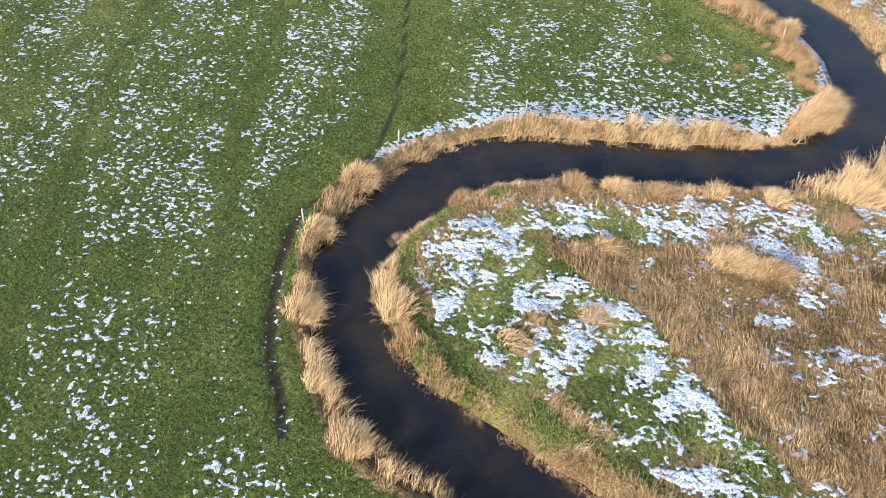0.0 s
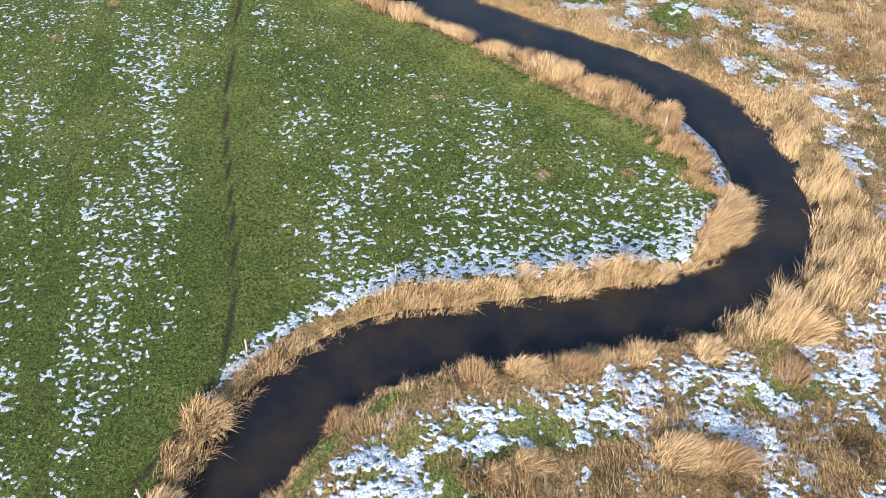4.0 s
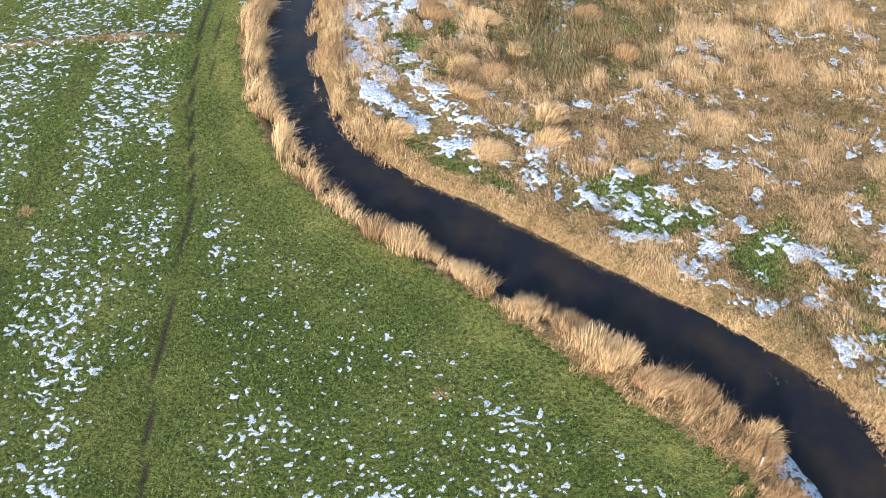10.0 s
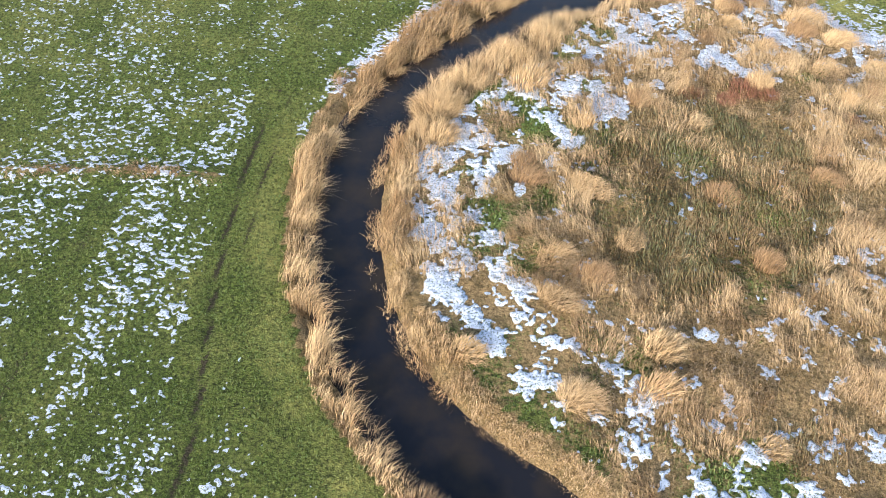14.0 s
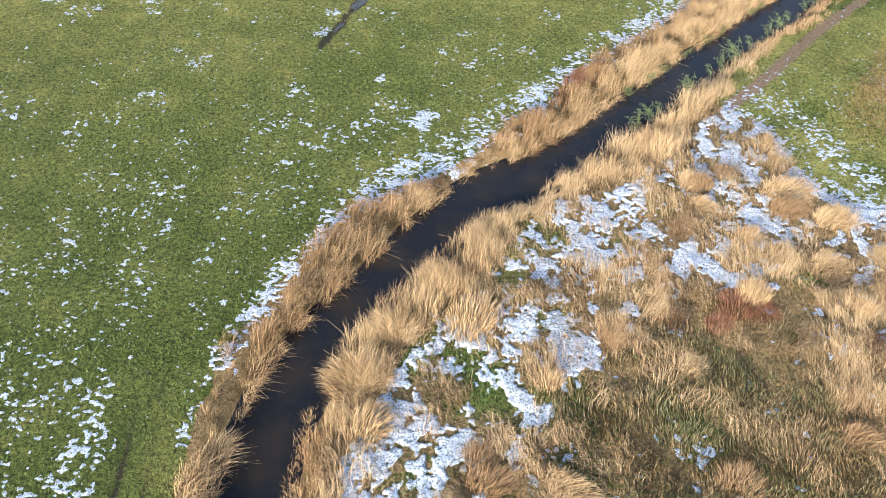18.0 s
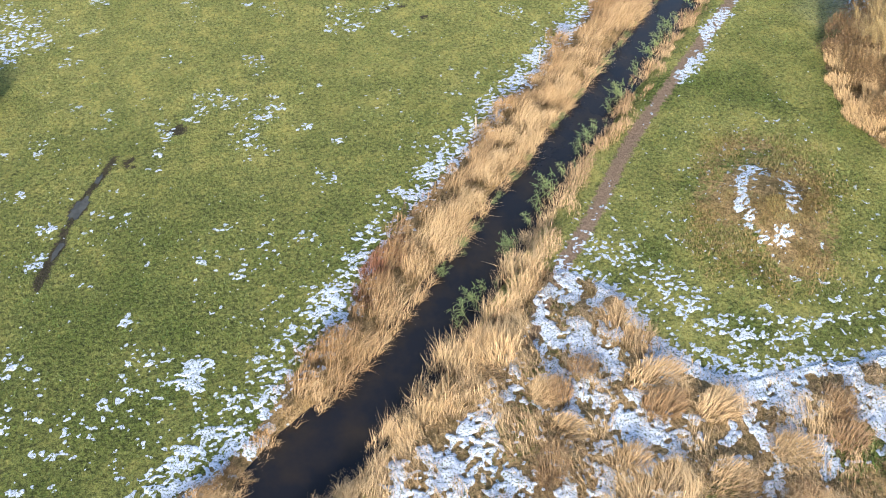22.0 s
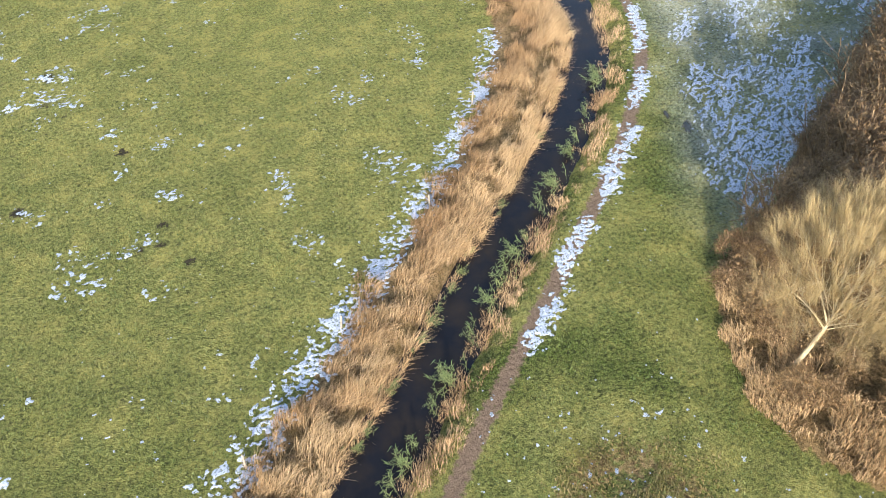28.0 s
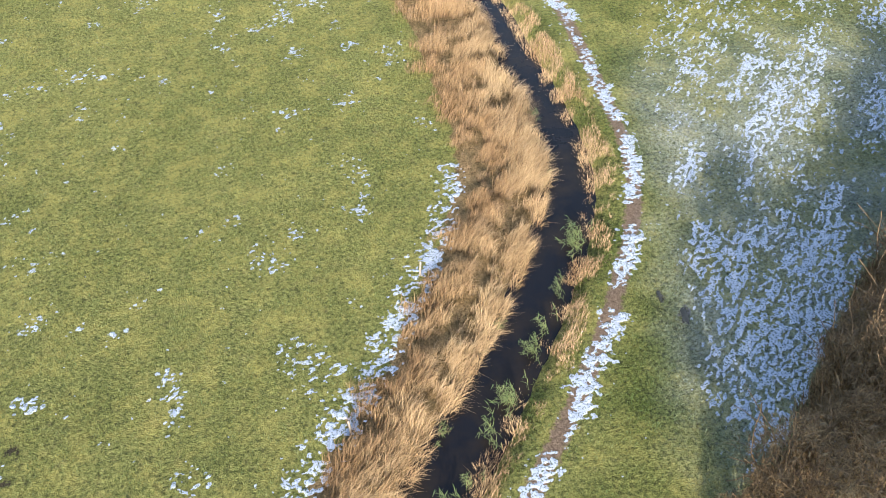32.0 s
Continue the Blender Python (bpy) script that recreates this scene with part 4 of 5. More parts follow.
# ---- rough ground: combed straw, weeds, green undergrowth ----
def rough_blades(name, count, box, share, material, tall, width, droop, rust, label, seed, wind=(0.25, 0.05)):
    x, y = rng.uniform(box[0], box[1], count), rng.uniform(box[2], box[3], count)
    ok = (rng.uniform(0, 1, count) < sample(share, x, y)) & (~snow_on(x, y) | (rng.uniform(0, 1, count) < 0.3))
    x, y = x[ok], y[ok]
    n = len(x)
    clump = vnoise(x, y, 1.5, seed, 3)
    keep = rng.uniform(0, 1, n) < 0.16 + 0.84 * ramp(clump, 0.39, 0.56)
    x, y, clump = x[keep], y[keep], clump[keep]
    n = len(x)
    h = tall * rng.uniform(0.5, 1.1, n) * (0.25 + 1.5 * clump)
    way = 2.6 + 5.5 * (vnoise(x, y, 2.0, seed + 1, 2) - 0.5)
    lean = h[:, None] * droop * (np.c_[np.cos(way), np.sin(way)] + 0.45 * rng.normal(size=(n, 2)) + np.array(wind))
    tone = np.clip(rust + 1.2 * (vnoise(x, y, 2.2, seed + 2, 2) - 0.5) + 0.32 * rng.normal(size=n), 0, 1)
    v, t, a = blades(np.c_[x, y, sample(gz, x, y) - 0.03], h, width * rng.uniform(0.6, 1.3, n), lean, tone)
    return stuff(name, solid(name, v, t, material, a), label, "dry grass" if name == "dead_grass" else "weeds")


straw_share = np.where(LAND.rough & (LAND.sd > LAND.belt * 0.6), ramp(straw_g, 0.36, 0.60) * (1 - 0.5 * ramp(snow_g, 0.45, 0.85)) * np.where(LAND.scrub < 1, 0.30 * ramp(vnoise(LAND.x, LAND.y, 2.4, 93, 2), 0.50, 0.62), 1), 0)
weed_share = np.where(LAND.rough & (LAND.sd > LAND.belt * 0.9) & (LAND.brown | (LAND.y > 14.5)), np.where(LAND.scrub < 1.05, 1.0, np.where(LAND.y < 14, 0.85, 0.40) * ramp(vnoise(LAND.x, LAND.y, 5, 91), np.where(LAND.y < 14, 0.2, 0.4), np.where(LAND.y < 14, 0.4, 0.6)) * (straw_g > 0.4)) * (1 - 0.8 * ramp(snow_g, 0.3, 0.7)), 0)
green_share = np.where(LAND.rough & (LAND.sd > LAND.belt * 0.5), (1 - ramp(straw_g, 0.40, 0.58)) * np.where(LAND.scrub < 1, 0.25, 1), 0) * (1 - 0.5 * ramp(snow_g, 0.4, 0.9))
for box, straw_per, weed_per, tall, brown in (((-12, 27, -18, 14), 125, 230, 0.45, 0.68), ((2, 38, 14, 58), 150, 200, 0.50, 0.40), ((-12, 32, 58, 97), 190, 130, 0.72, 0.22)):
    area = (box[1] - box[0]) * (box[3] - box[2])
    rough_blades("dead_grass", int(area * straw_per), box, straw_share, REED, tall, 0.022, 0.85, brown, "flattened straw-coloured grass, combed by the wind", 101)
    rough_blades("withered_weeds", int(area * weed_per), box, weed_share, WEED, 0.34, 0.04, 0.55, 0.05 if box[2] < 0 else 0.3, "dark brown withered weeds standing in rough grass", 111)
    rough_blades("green_undergrowth", int(area * 70), box, green_share, GRASS, 0.2, 0.05, 0.8, 0.15, "fresh green undergrowth between snow patches", 121)

rough_blades("withered_weeds", 28000, (1, 18.5, 57, 79), (LAND.scrub < 0.95) * 0.9, WEED, 0.40, 0.05, 0.6, 0.68, "dark olive weeds in a round stand on the bend", 151)
mound_share = np.exp(-((LAND.mound / (3.6 + 2.2 * vnoise(LAND.x, LAND.y, 2.0, 94, 2))) ** 4)) * (1 - ramp(snow_g, 0.3, 0.7)) * 0.9
rough_blades("dead_grass", 52000, (23.5, 36.5, 90.5, 106), mound_share, SERE, 0.20, 0.04, 0.7, 0.45, "short brown dead grass round the low mound", 131)
ridge_share = np.exp(-((LAND.ridge / 0.55) ** 2)) * ramp(vnoise(LAND.x, LAND.y, 1.5, 92), 0.35, 0.6)
rough_blades("dead_grass", 60000, (-45, -19.5, 60, 66.5), ridge_share, REED, 0.22, 0.03, 0.7, 0.5, "tan dead grass along an old field ridge", 141)


# ---- things ----
def part(name, mesh, parent, label=""):
    ob = new(name, mesh)
    ob.parent = parent
    return tagged(ob, label)


def thing(name, at, label, category, group=""):
    root = new(name)
    root.empty_display_size = 0.3
    root.matrix_basis = at
    return tagged(root, label, category, group)


def ground_z(x, y):
    return float(sample(gz, np.array([x], float), np.array([y], float))[0])


def tube(points, radii, sides=6):
    """A round limb along points."""
    p, r = np.array(points, float), np.array(radii, float)
    d = np.gradient(p, axis=0)
    d /= np.linalg.norm(d, axis=1)[:, None]
    ref = np.where(np.abs(d[:, 2:3]) > 0.9, np.array([[1.0, 0, 0]]), np.array([[0, 0, 1.0]]))
    a = np.cross(d, ref)
    a /= np.linalg.norm(a, axis=1)[:, None]
    b = np.cross(d, a)
    w = np.linspace(0, 2 * np.pi, sides, endpoint=False)
    v = (p[:, None] + r[:, None, None] * (np.cos(w)[None, :, None] * a[:, None] + np.sin(w)[None, :, None] * b[:, None])).reshape(-1, 3)
    i = np.arange(len(p) - 1)[:, None] * sides
    k = np.arange(sides)
    q = np.stack([i + k, i + (k + 1) % sides, i + sides + (k + 1) % sides, i + sides + k], -1).reshape(-1, 4)
    return v, q


def join(pieces):
    vs, fs, n = [], [], 0
    for v, f in pieces:
        vs.append(v)
        fs.append(np.asarray(f) + n)
        n += len(v)
    return np.vstack(vs), np.vstack(fs)


BARK = plain("pale_willow_bark", (0.24, 0.19, 0.11), (0.46, 0.385, 0.25), 6.0, 0.85, 0.03)
STEM = plain("brown_stem", (0.10, 0.065, 0.035), (0.24, 0.16, 0.085), 5.0, 0.85, 0.02)
POST = plain("weathered_post", (0.16, 0.14, 0.12), (0.36, 0.32, 0.27), 9.0, 0.9, 0.01)
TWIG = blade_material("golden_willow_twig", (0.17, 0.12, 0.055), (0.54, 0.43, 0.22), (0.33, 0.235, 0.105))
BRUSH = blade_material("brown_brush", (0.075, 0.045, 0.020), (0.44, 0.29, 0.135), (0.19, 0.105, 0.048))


# fence posts beside the west bank
def fence_post(x, y, tilt, turn):
    top = 1.05
    rings = [(0.066, -0.15), (0.064, 0.3), (0.061, 0.8), (0.060, top - 0.03), (0.045, top), (0.0, top + 0.012)]
    v, q = tube([(0, 0, z) for _, z in rings], [max(r, 0.002) for r, _ in rings], 8)
    ob = new("fence_post", solid("fence_post", v, q, POST))
    ob.matrix_basis = pose(x, y, ground_z(x, y), tilt, tilt * 0.6, turn)
    return tagged(ob, "weathered grey wooden fence post beside the reeds", "fence post", "posts of the pasture fence")


for n, (px, py) in enumerate([(-14.9, 0.7), (-11.0, 9.6), (-3.0, 14.7), (15.2, 27.9), (15.1, 110.4), (22.0, 116.9), (30.0, 124.0), (36.6, 132.6)]):
    fence_post(px, py, (-4, 3, 2, -3, 5, -2, 3, -4)[n], 40 * n)


POOL = plain("muddy_pool", (0.030, 0.030, 0.026), (0.075, 0.072, 0.060), 1.5, 0.22)


# puddles of thaw water
for px, py, rx, ry, turn in PUDDLES:
    w = np.linspace(0, 2 * np.pi, 26, endpoint=False)
    r = 0.1 + 1.7 * vnoise(np.cos(w) * 1.8 + px, np.sin(w) * 1.8 + py, 0.6, 131, 3)
    rim = np.c_[rx * r * np.cos(w), ry * r * np.sin(w), np.zeros(26)]
    fan = np.stack([np.zeros(26, int), 1 + np.arange(26), 1 + (np.arange(26) + 1) % 26], -1)
    ob = new("puddle", solid("puddle", np.vstack([[0, 0, 0], rim]), fan, POOL))
    ob.matrix_basis = pose(px, py, ground_z(px, py) + 0.035, 0, 0, turn)
    tagged(ob, "shallow dark puddle of thaw water in turf", "puddle", "puddles in the turf")


# tussocks of dead reed
def tussock(name, tall, spread, count, material, rust, label, category):
    n = count
    r, a = spread * np.sqrt(rng.uniform(0, 1, n)), rng.uniform(0, 2 * np.pi, n)
    root = np.c_[r * np.cos(a), r * np.sin(a), np.full(n, -0.08)]
    h = tall * rng.uniform(0.5, 1.05, n) * (1 - 0.35 * (r / spread) ** 2)
    lean = h[:, None] * (0.42 * root[:, :2] / spread + 0.20 * rng.normal(size=(n, 2)) + np.array([0.42, 0.16]))
    tone = np.clip(rust + 0.28 * rng.normal(size=n), 0, 1)
    v, t, at = blades(root, h, rng.uniform(0.016, 0.038, n), lean, tone)
    top = thing(name, Matrix(), label, category)
    tagged(part("foliage", solid("foliage", v, t, material, at), top), kind="stuff")
    m = count // 3
    r, a = spread * 1.15 * np.sqrt(rng.uniform(0, 1, m)), rng.uniform(0, 2 * np.pi, m)
    root = np.c_[r * np.cos(a), r * np.sin(a), np.full(m, -0.05)]
    h = 0.38 * tall * rng.uniform(0.5, 1.1, m)
    lean = h[:, None] * (1.1 * root[:, :2] / spread + 0.3 * rng.normal(size=(m, 2)))
    v, t, at = blades(root, h, rng.uniform(0.018, 0.04, m), lean, np.clip(rust + 0.3 + 0.2 * rng.normal(size=m), 0, 1))
    tagged(part("litter", solid("litter", v, t, material, at), top, "flattened older leaves at the foot"), kind="stuff")
    return top


kinds = [tussock("reed_tussock", 1.0, 0.75, 700, REED, 0.12, "pale straw tussock of dead reeds, splayed by the wind", "reed tussock"),
         tussock("reed_tussock", 1.0, 0.95, 850, REED, 0.3, "broad golden tussock of dead reeds on rough ground", "reed tussock"),
         tussock("reed_tussock", 1.0, 0.6, 520, REED, 0.5, "small brownish tussock of dead reeds beside snow", "reed tussock"),
         tussock("reed_tussock", 1.0, 0.85, 700, RUST, 0.4, "rust-brown tussock of withered reeds", "reed tussock")]
SOUTH_TUSSOCKS = [(-5.8, 4.9, 0.7), (10.9, 2.5, 1.0), (13.5, 1.9, 1.0), (1.9, 1.6, 0.8), (-0.8, -6.1, 0.6), (3.8, 8.0, 0.9), (1.3, 7.5, 0.9), (6.7, 8.0, 0.8), (10.1, 8.5, 0.7),
                  (13.9, 8.7, 0.9), (17.8, 7.1, 0.7), (19.1, 10.1, 1.6), (-7.7, -5.0, 1.5), (3.7, 2.2, 0.7), (3.7, -3.3, 0.5), (12.2, 2.1, 0.5), (11.0, 32.7, 1.1),
                  (15.7, 29.6, 1.0), (8.4, 34.0, 1.2), (4.2, 41.2, 0.7), (17.6, 34.1, 0.5), (-1.6, 43.5, 0.8)]
BEND_TUSSOCKS = [(6.6, 52.1, 1.2), (12.9, 62.0, 1.1), (3.0, 50.9, 0.8), (0.8, 60.4, 1.0), (12.1, 49.6, 0.7), (18.5, 54.6, 0.6), (-7.2, 70.3, 1.5), (-2.1, 77.0, 1.5),
                 (-1.2, 67.2, 1.0), (2.4, 66.8, 1.1), (6.8, 54.8, 1.2), (2.9, 59.4, 1.2), (1.2, 57.5, 0.8), (-3.4, 53.1, 1.0), (2.4, 51.0, 0.8), (1.9, 73.0, 1.0),
                 (-1.7, 68.6, 0.8), (9.5, 74.3, 0.6), (17.1, 69.7, 0.8), (10.6, 67.2, 0.7), (5.0, 62.6, 0.8), (-7.5, 73.1, 1.4), (5.5, 76.1, 0.9)]
NORTH_TUSSOCKS = [(10.5, 91.9, 1.5), (12.5, 88.5, 1.1), (17.4, 86.3, 1.1), (19.9, 85.4, 1.0), (13.8, 79.3, 1.2), (19.7, 78.1, 1.1), (21.5, 79.4, 1.0), (10.7, 84.5, 0.7),
                  (14.6, 83.9, 0.9), (18.5, 81.5, 0.8), (25.9, 84.0, 1.0), (14.3, 89.7, 0.8), (12.2, 86.5, 1.0), (22.2, 82.2, 1.0), (25.2, 82.0, 0.9), (11.8, 88.7, 0.9), (17.6, 88.0, 0.9)]
for group, places in (("tussocks on the south bend", SOUTH_TUSSOCKS), ("tussocks on the middle bend", BEND_TUSSOCKS), ("tussocks before the lawn", NORTH_TUSSOCKS)):
    for n, (px, py, tall) in enumerate(places):
        k = kinds[(n * 7 + int(px)) % 4 if tall < 1.3 else n % 2]
        wide = 0.75 + 0.35 * tall
        ob = copy_thing(k, pose(px, py, ground_z(px, py), rng.uniform(-10, 10), rng.uniform(-4, 10), rng.uniform(-40, 55)) @ Matrix.Diagonal((wide * rng.uniform(0.75, 1.5), wide * rng.uniform(0.75, 1.2), tall, 1)))
        tagged(ob, group=group)
BANK_TUSSOCKS = [(99.5, -1, 0.6, 1.2), (101.5, -1, 1.6, 1.0), (104, -1, 0.5, 1.3), (105.6, -1, 0.9, 1.4), (107.4, -1, 0.5, 1.1), (110, -1, 0.6, 0.9), (114, -1, 0.4, 1.0), (118.5, -1, 0.6, 1.3),
                 (120.5, -1, 0.7, 1.2), (28, -1, 0.8, 1.3), (31.5, -1, 0.5, 1.0), (36, -1, 0.6, 1.2), (41.5, -1, 0.7, 1.1), (45.5, -1, 0.8, 1.5), (76.5, -1, 1.0, 1.3), (79, -1, 1.2, 1.5),
                 (81.5, -1, 1.2, 1.3), (152, 1, 1.2, 1.7), (156.5, 1, 1.4, 1.7), (161, 1, 1.4, 1.6), (165.5, 1, 1.2, 1.5)]
for n, (s, side, off, tall) in enumerate(BANK_TUSSOCKS):
    p, nrm = along(np.array([s], float), np.array([off], float), side)
    k = kinds[(3, 2, 0, 1)[n % 4] if s > 98 and s < 122 else n % 2]
    wide = 0.8 + 0.3 * tall
    turn = math.degrees(math.atan2(-nrm[0, 1], -nrm[0, 0]))
    ob = copy_thing(k, pose(p[0, 0], p[0, 1], ground_z(p[0, 0], p[0, 1]), 0, 0, turn) @ pose(0, 0, 0, 0, rng.uniform(4, 16), 0) @ Matrix.Diagonal((wide, wide, tall, 1)))
    tagged(ob, "tall dead reed tussock leaning over the stream bank", group="tussocks on the banks")
red_kind = tussock("withered_dock", 0.6, 0.9, 650, RED, 0.35, "red-brown withered dock among the reeds", "weeds")
for n, (px, py, k) in enumerate([(6.4, 100.3, 1.2), (5.5, 99.4, 1.1), (12.7, 78.4, 1.3), (14.2, 78.2, 1.1), (9.2, 77.4, 1.0), (4.6, 97.9, 1.0), (19.6, 75.9, 0.9), (7.4, 101.4, 0.8), (11.6, 77.2, 1.0), (2.4, 41.8, 0.7),
                                 (0.8, 43.4, 0.7), (11.4, 31.9, 0.7)]):
    ob = copy_thing(red_kind, pose(px, py, ground_z(px, py), 0, 0, 50 * n) @ Matrix.Diagonal((k, 0.8 * k, k, 1)))
    tagged(ob, group="red-brown weeds")
kinds.append(red_kind)
for k in kinds:
    for o in (*k.children_recursive, k):
        bpy.data.objects.remove(o)
for px, py in ((-29.2, 40.4), (-25.9, 45.2), (6.4, 23.4), (11.9, 23.4)):
    ob = tussock("grass_tussock", 0.35, 0.5, 130, RUST, 0.2, "low brown tussock of dead grass in the pasture", "grass tussock")
    ob.matrix_basis = pose(px, py, ground_z(px, py), 0, 0, rng.uniform(0, 360))


# green reeds that still lean over the water
def green_reed(stalks, label):
    n = stalks
    top = thing("green_reed", Matrix(), label, "reed")
    root = np.c_[rng.normal(0, 0.28, (n, 2)), np.full(n, -0.15)]
    h = rng.uniform(0.7, 1.35, n)
    lean = np.c_[rng.uniform(0.25, 0.95, n), rng.normal(0, 0.3, n)]
    v, t, at = blades(root, h, np.full(n, 0.022), lean, rng.uniform(0.3, 1, n))
    tagged(part("stalk_cluster", solid("stalk_cluster", v, t, LEAF, at), top), kind="stuff")
    k = 7
    f = rng.uniform(0.35, 1.0, (n, k))
    base = root[:, None] + np.stack([lean[:, None, 0] * f**1.6, lean[:, None, 1] * f**1.6, h[:, None] * f], -1)
    turn = rng.uniform(-1.9, 1.9, n * k)
    length = rng.uniform(0.25, 0.5, n * k)
    drop = np.c_[np.cos(turn), np.sin(turn)] * length[:, None]
    v, t, at = blades(base.reshape(-1, 3), rng.uniform(0.03, 0.2, n * k), rng.uniform(0.03, 0.055, n * k), drop, rng.uniform(0, 1, n * k), turn + np.pi / 2)
    tagged(part("foliage", solid("foliage", v, t, LEAF, at), top), kind="stuff")
    return top


greens = [green_reed(9, "green reeds leaning over the dark water"), green_reed(6, "few green reed stalks bent towards the water"), green_reed(13, "dense clump of green reeds overhanging the stream")]
spots = [(181 + 1.55 * n + 0.6 * math.sin(2.3 * n), 1) for n in range(36) if n % 7 != 3]
spots += [(184.5 + 1.3 * n + 0.5 * math.sin(1.9 * n), -1) for n in range(22) if n % 6 != 4]
spots += [(s, -1) for s in (214, 219, 226, 239, 246)]
for n, (s, side) in enumerate(spots):
    p, nrm = along(np.array([s + rng.uniform(-0.6, 0.6)]), np.array([-0.15]), side)
    turn = math.degrees(math.atan2(-nrm[0, 1], -nrm[0, 0])) + rng.uniform(-25, 25)
    size = rng.uniform(0.7, 1.15) * (1.0 if side > 0 else 0.7)
    ob = copy_thing(greens[(n * 5) % 3], pose(p[0, 0], p[0, 1], WATER_Z + 0.05, 0, 0, turn) @ Matrix.Diagonal((size, size, size, 1)))
    tagged(ob, group="green reeds at the water")
for k in greens:
    for o in (*k.children_recursive, k):
        bpy.data.objects.remove(o)


# ---- the bare willow ----
def limb(at, way, length, radius, depth, twigs, gnarl=0.18, pieces=None):
    """A limb that forks; its last forks carry twigs."""
    pieces = [] if pieces is None else pieces
    steps = 5
    pts, d = [np.array(at, float)], np.array(way, float)
    for _ in range(steps):
        d = d + gnarl * rng.normal(size=3) * 0.5 + np.array([0, 0, 0.07])
        d /= np.linalg.norm(d)
        pts.append(pts[-1] + d * length / steps)
    pieces.append(tube(pts, np.linspace(radius, radius * 0.45, steps + 1), 7 if radius > 0.05 else 4))
    if depth == 0:
        for p in pts[1:]:
            twigs.append((p, d))
        return pieces
    for k in range(3 if depth > 1 else 4):
        p = pts[min(steps, 2 + k)]
        turn = rng.normal(size=3)
        turn -= turn @ d * d
        turn /= np.linalg.norm(turn)
        limb(p, d * 0.8 + turn * rng.uniform(0.35, 0.75), length * rng.uniform(0.55, 0.75), radius * 0.5, depth - 1, twigs, gnarl, pieces)
    return pieces


def bezier(a, b, c, n):
    t = np.linspace(0, 1, n)[:, None]
    return (1 - t) ** 2 * np.array(a) + 2 * t * (1 - t) * np.array(b) + t * t * np.array(c)


WILLOW = (42.7, 105.3)
willow = thing("willow_tree", pose(*WILLOW, ground_z(*WILLOW) - 0.1), "tall bare leaning willow with pale trunk and golden twigs", "tree")
trunk_line = np.array([(0, 0, 0), (0.22, -0.06, 0.9), (0.52, -0.16, 2.1), (0.80, -0.22, 3.2), (1.2, -0.28, 4.9)])
tv, tq = tube(trunk_line, [0.19, 0.135, 0.12, 0.10, 0.05], 10)
part("trunk", solid("trunk", tv, tq, BARK, smooth=True), willow, "pale smooth leaning trunk")
HEART, REACH = np.array([1.8, 0.1, 5.9]), np.array([5.0, 5.0, 5.1])
ends = []
for n in range(11):
    polar, turn = math.acos(1 - 1.08 * (n + 0.5) / 11), 2.39996 * n
    aim = np.array([math.sin(polar) * math.cos(turn), math.sin(polar) * math.sin(turn), math.cos(polar)])
    foot = trunk_line[3] + (trunk_line[4] - trunk_line[3]) * (1 - polar / 1.75)
    tip = HEART + 0.72 * REACH * aim
    bend = 0.5 * (foot + tip) + np.array([0, 0, 0.7 - 0.5 * aim[2]])
    main = bezier(foot, bend, tip, 9)
    pieces = [tube(main, np.linspace(0.062, 0.016, 9) if n % 3 == 0 else np.linspace(0.036, 0.012, 9), 5)]
    for k in range(14):
        at = main[2 + (k * 6) // 13]
        way = aim + 0.55 * rng.normal(size=3)
        way[2] = max(way[2], -0.08)
        way /= np.linalg.norm(way)
        goal = HEART + REACH * way * rng.uniform(0.80, 0.94)
        twist = 0.5 * (at + goal) + 0.25 * rng.normal(size=3)
        branch = bezier(at, twist, goal, 6)
        pieces.append(tube(branch, np.linspace(0.018, 0.008, 6), 4))
        for m in range(2, 6):
            out = branch[m] - trunk_line[3]
            ends.append((branch[m], out / np.linalg.norm(out)))
    lv, lq = join(pieces)
    part("limb", solid("limb", lv, lq, BARK, smooth=True), willow)


def crown_twigs(per, long):
    p, d = (np.repeat(np.array([e[k] for e in ends]), per, 0) for k in (0, 1))
    n = len(p)
    d = d + 0.40 * rng.normal(size=(n, 3)) + np.array([0, 0, 0.25])
    d /= np.linalg.norm(d, axis=1)[:, None]
    h = long * rng.uniform(0.45, 1.1, n)
    v, t, a = blades(p + 0.08 * rng.normal(size=(n, 3)), np.maximum(h * d[:, 2], 0.08), rng.uniform(0.008, 0.014, n), h[:, None] * d[:, :2], np.clip(0.35 + 0.3 * rng.normal(size=n), 0, 1))
    return solid("crown", v, t, TWIG, a)


tagged(part("crown", crown_twigs(36, 1.35), willow, "dense golden bare twigs"), kind="stuff")


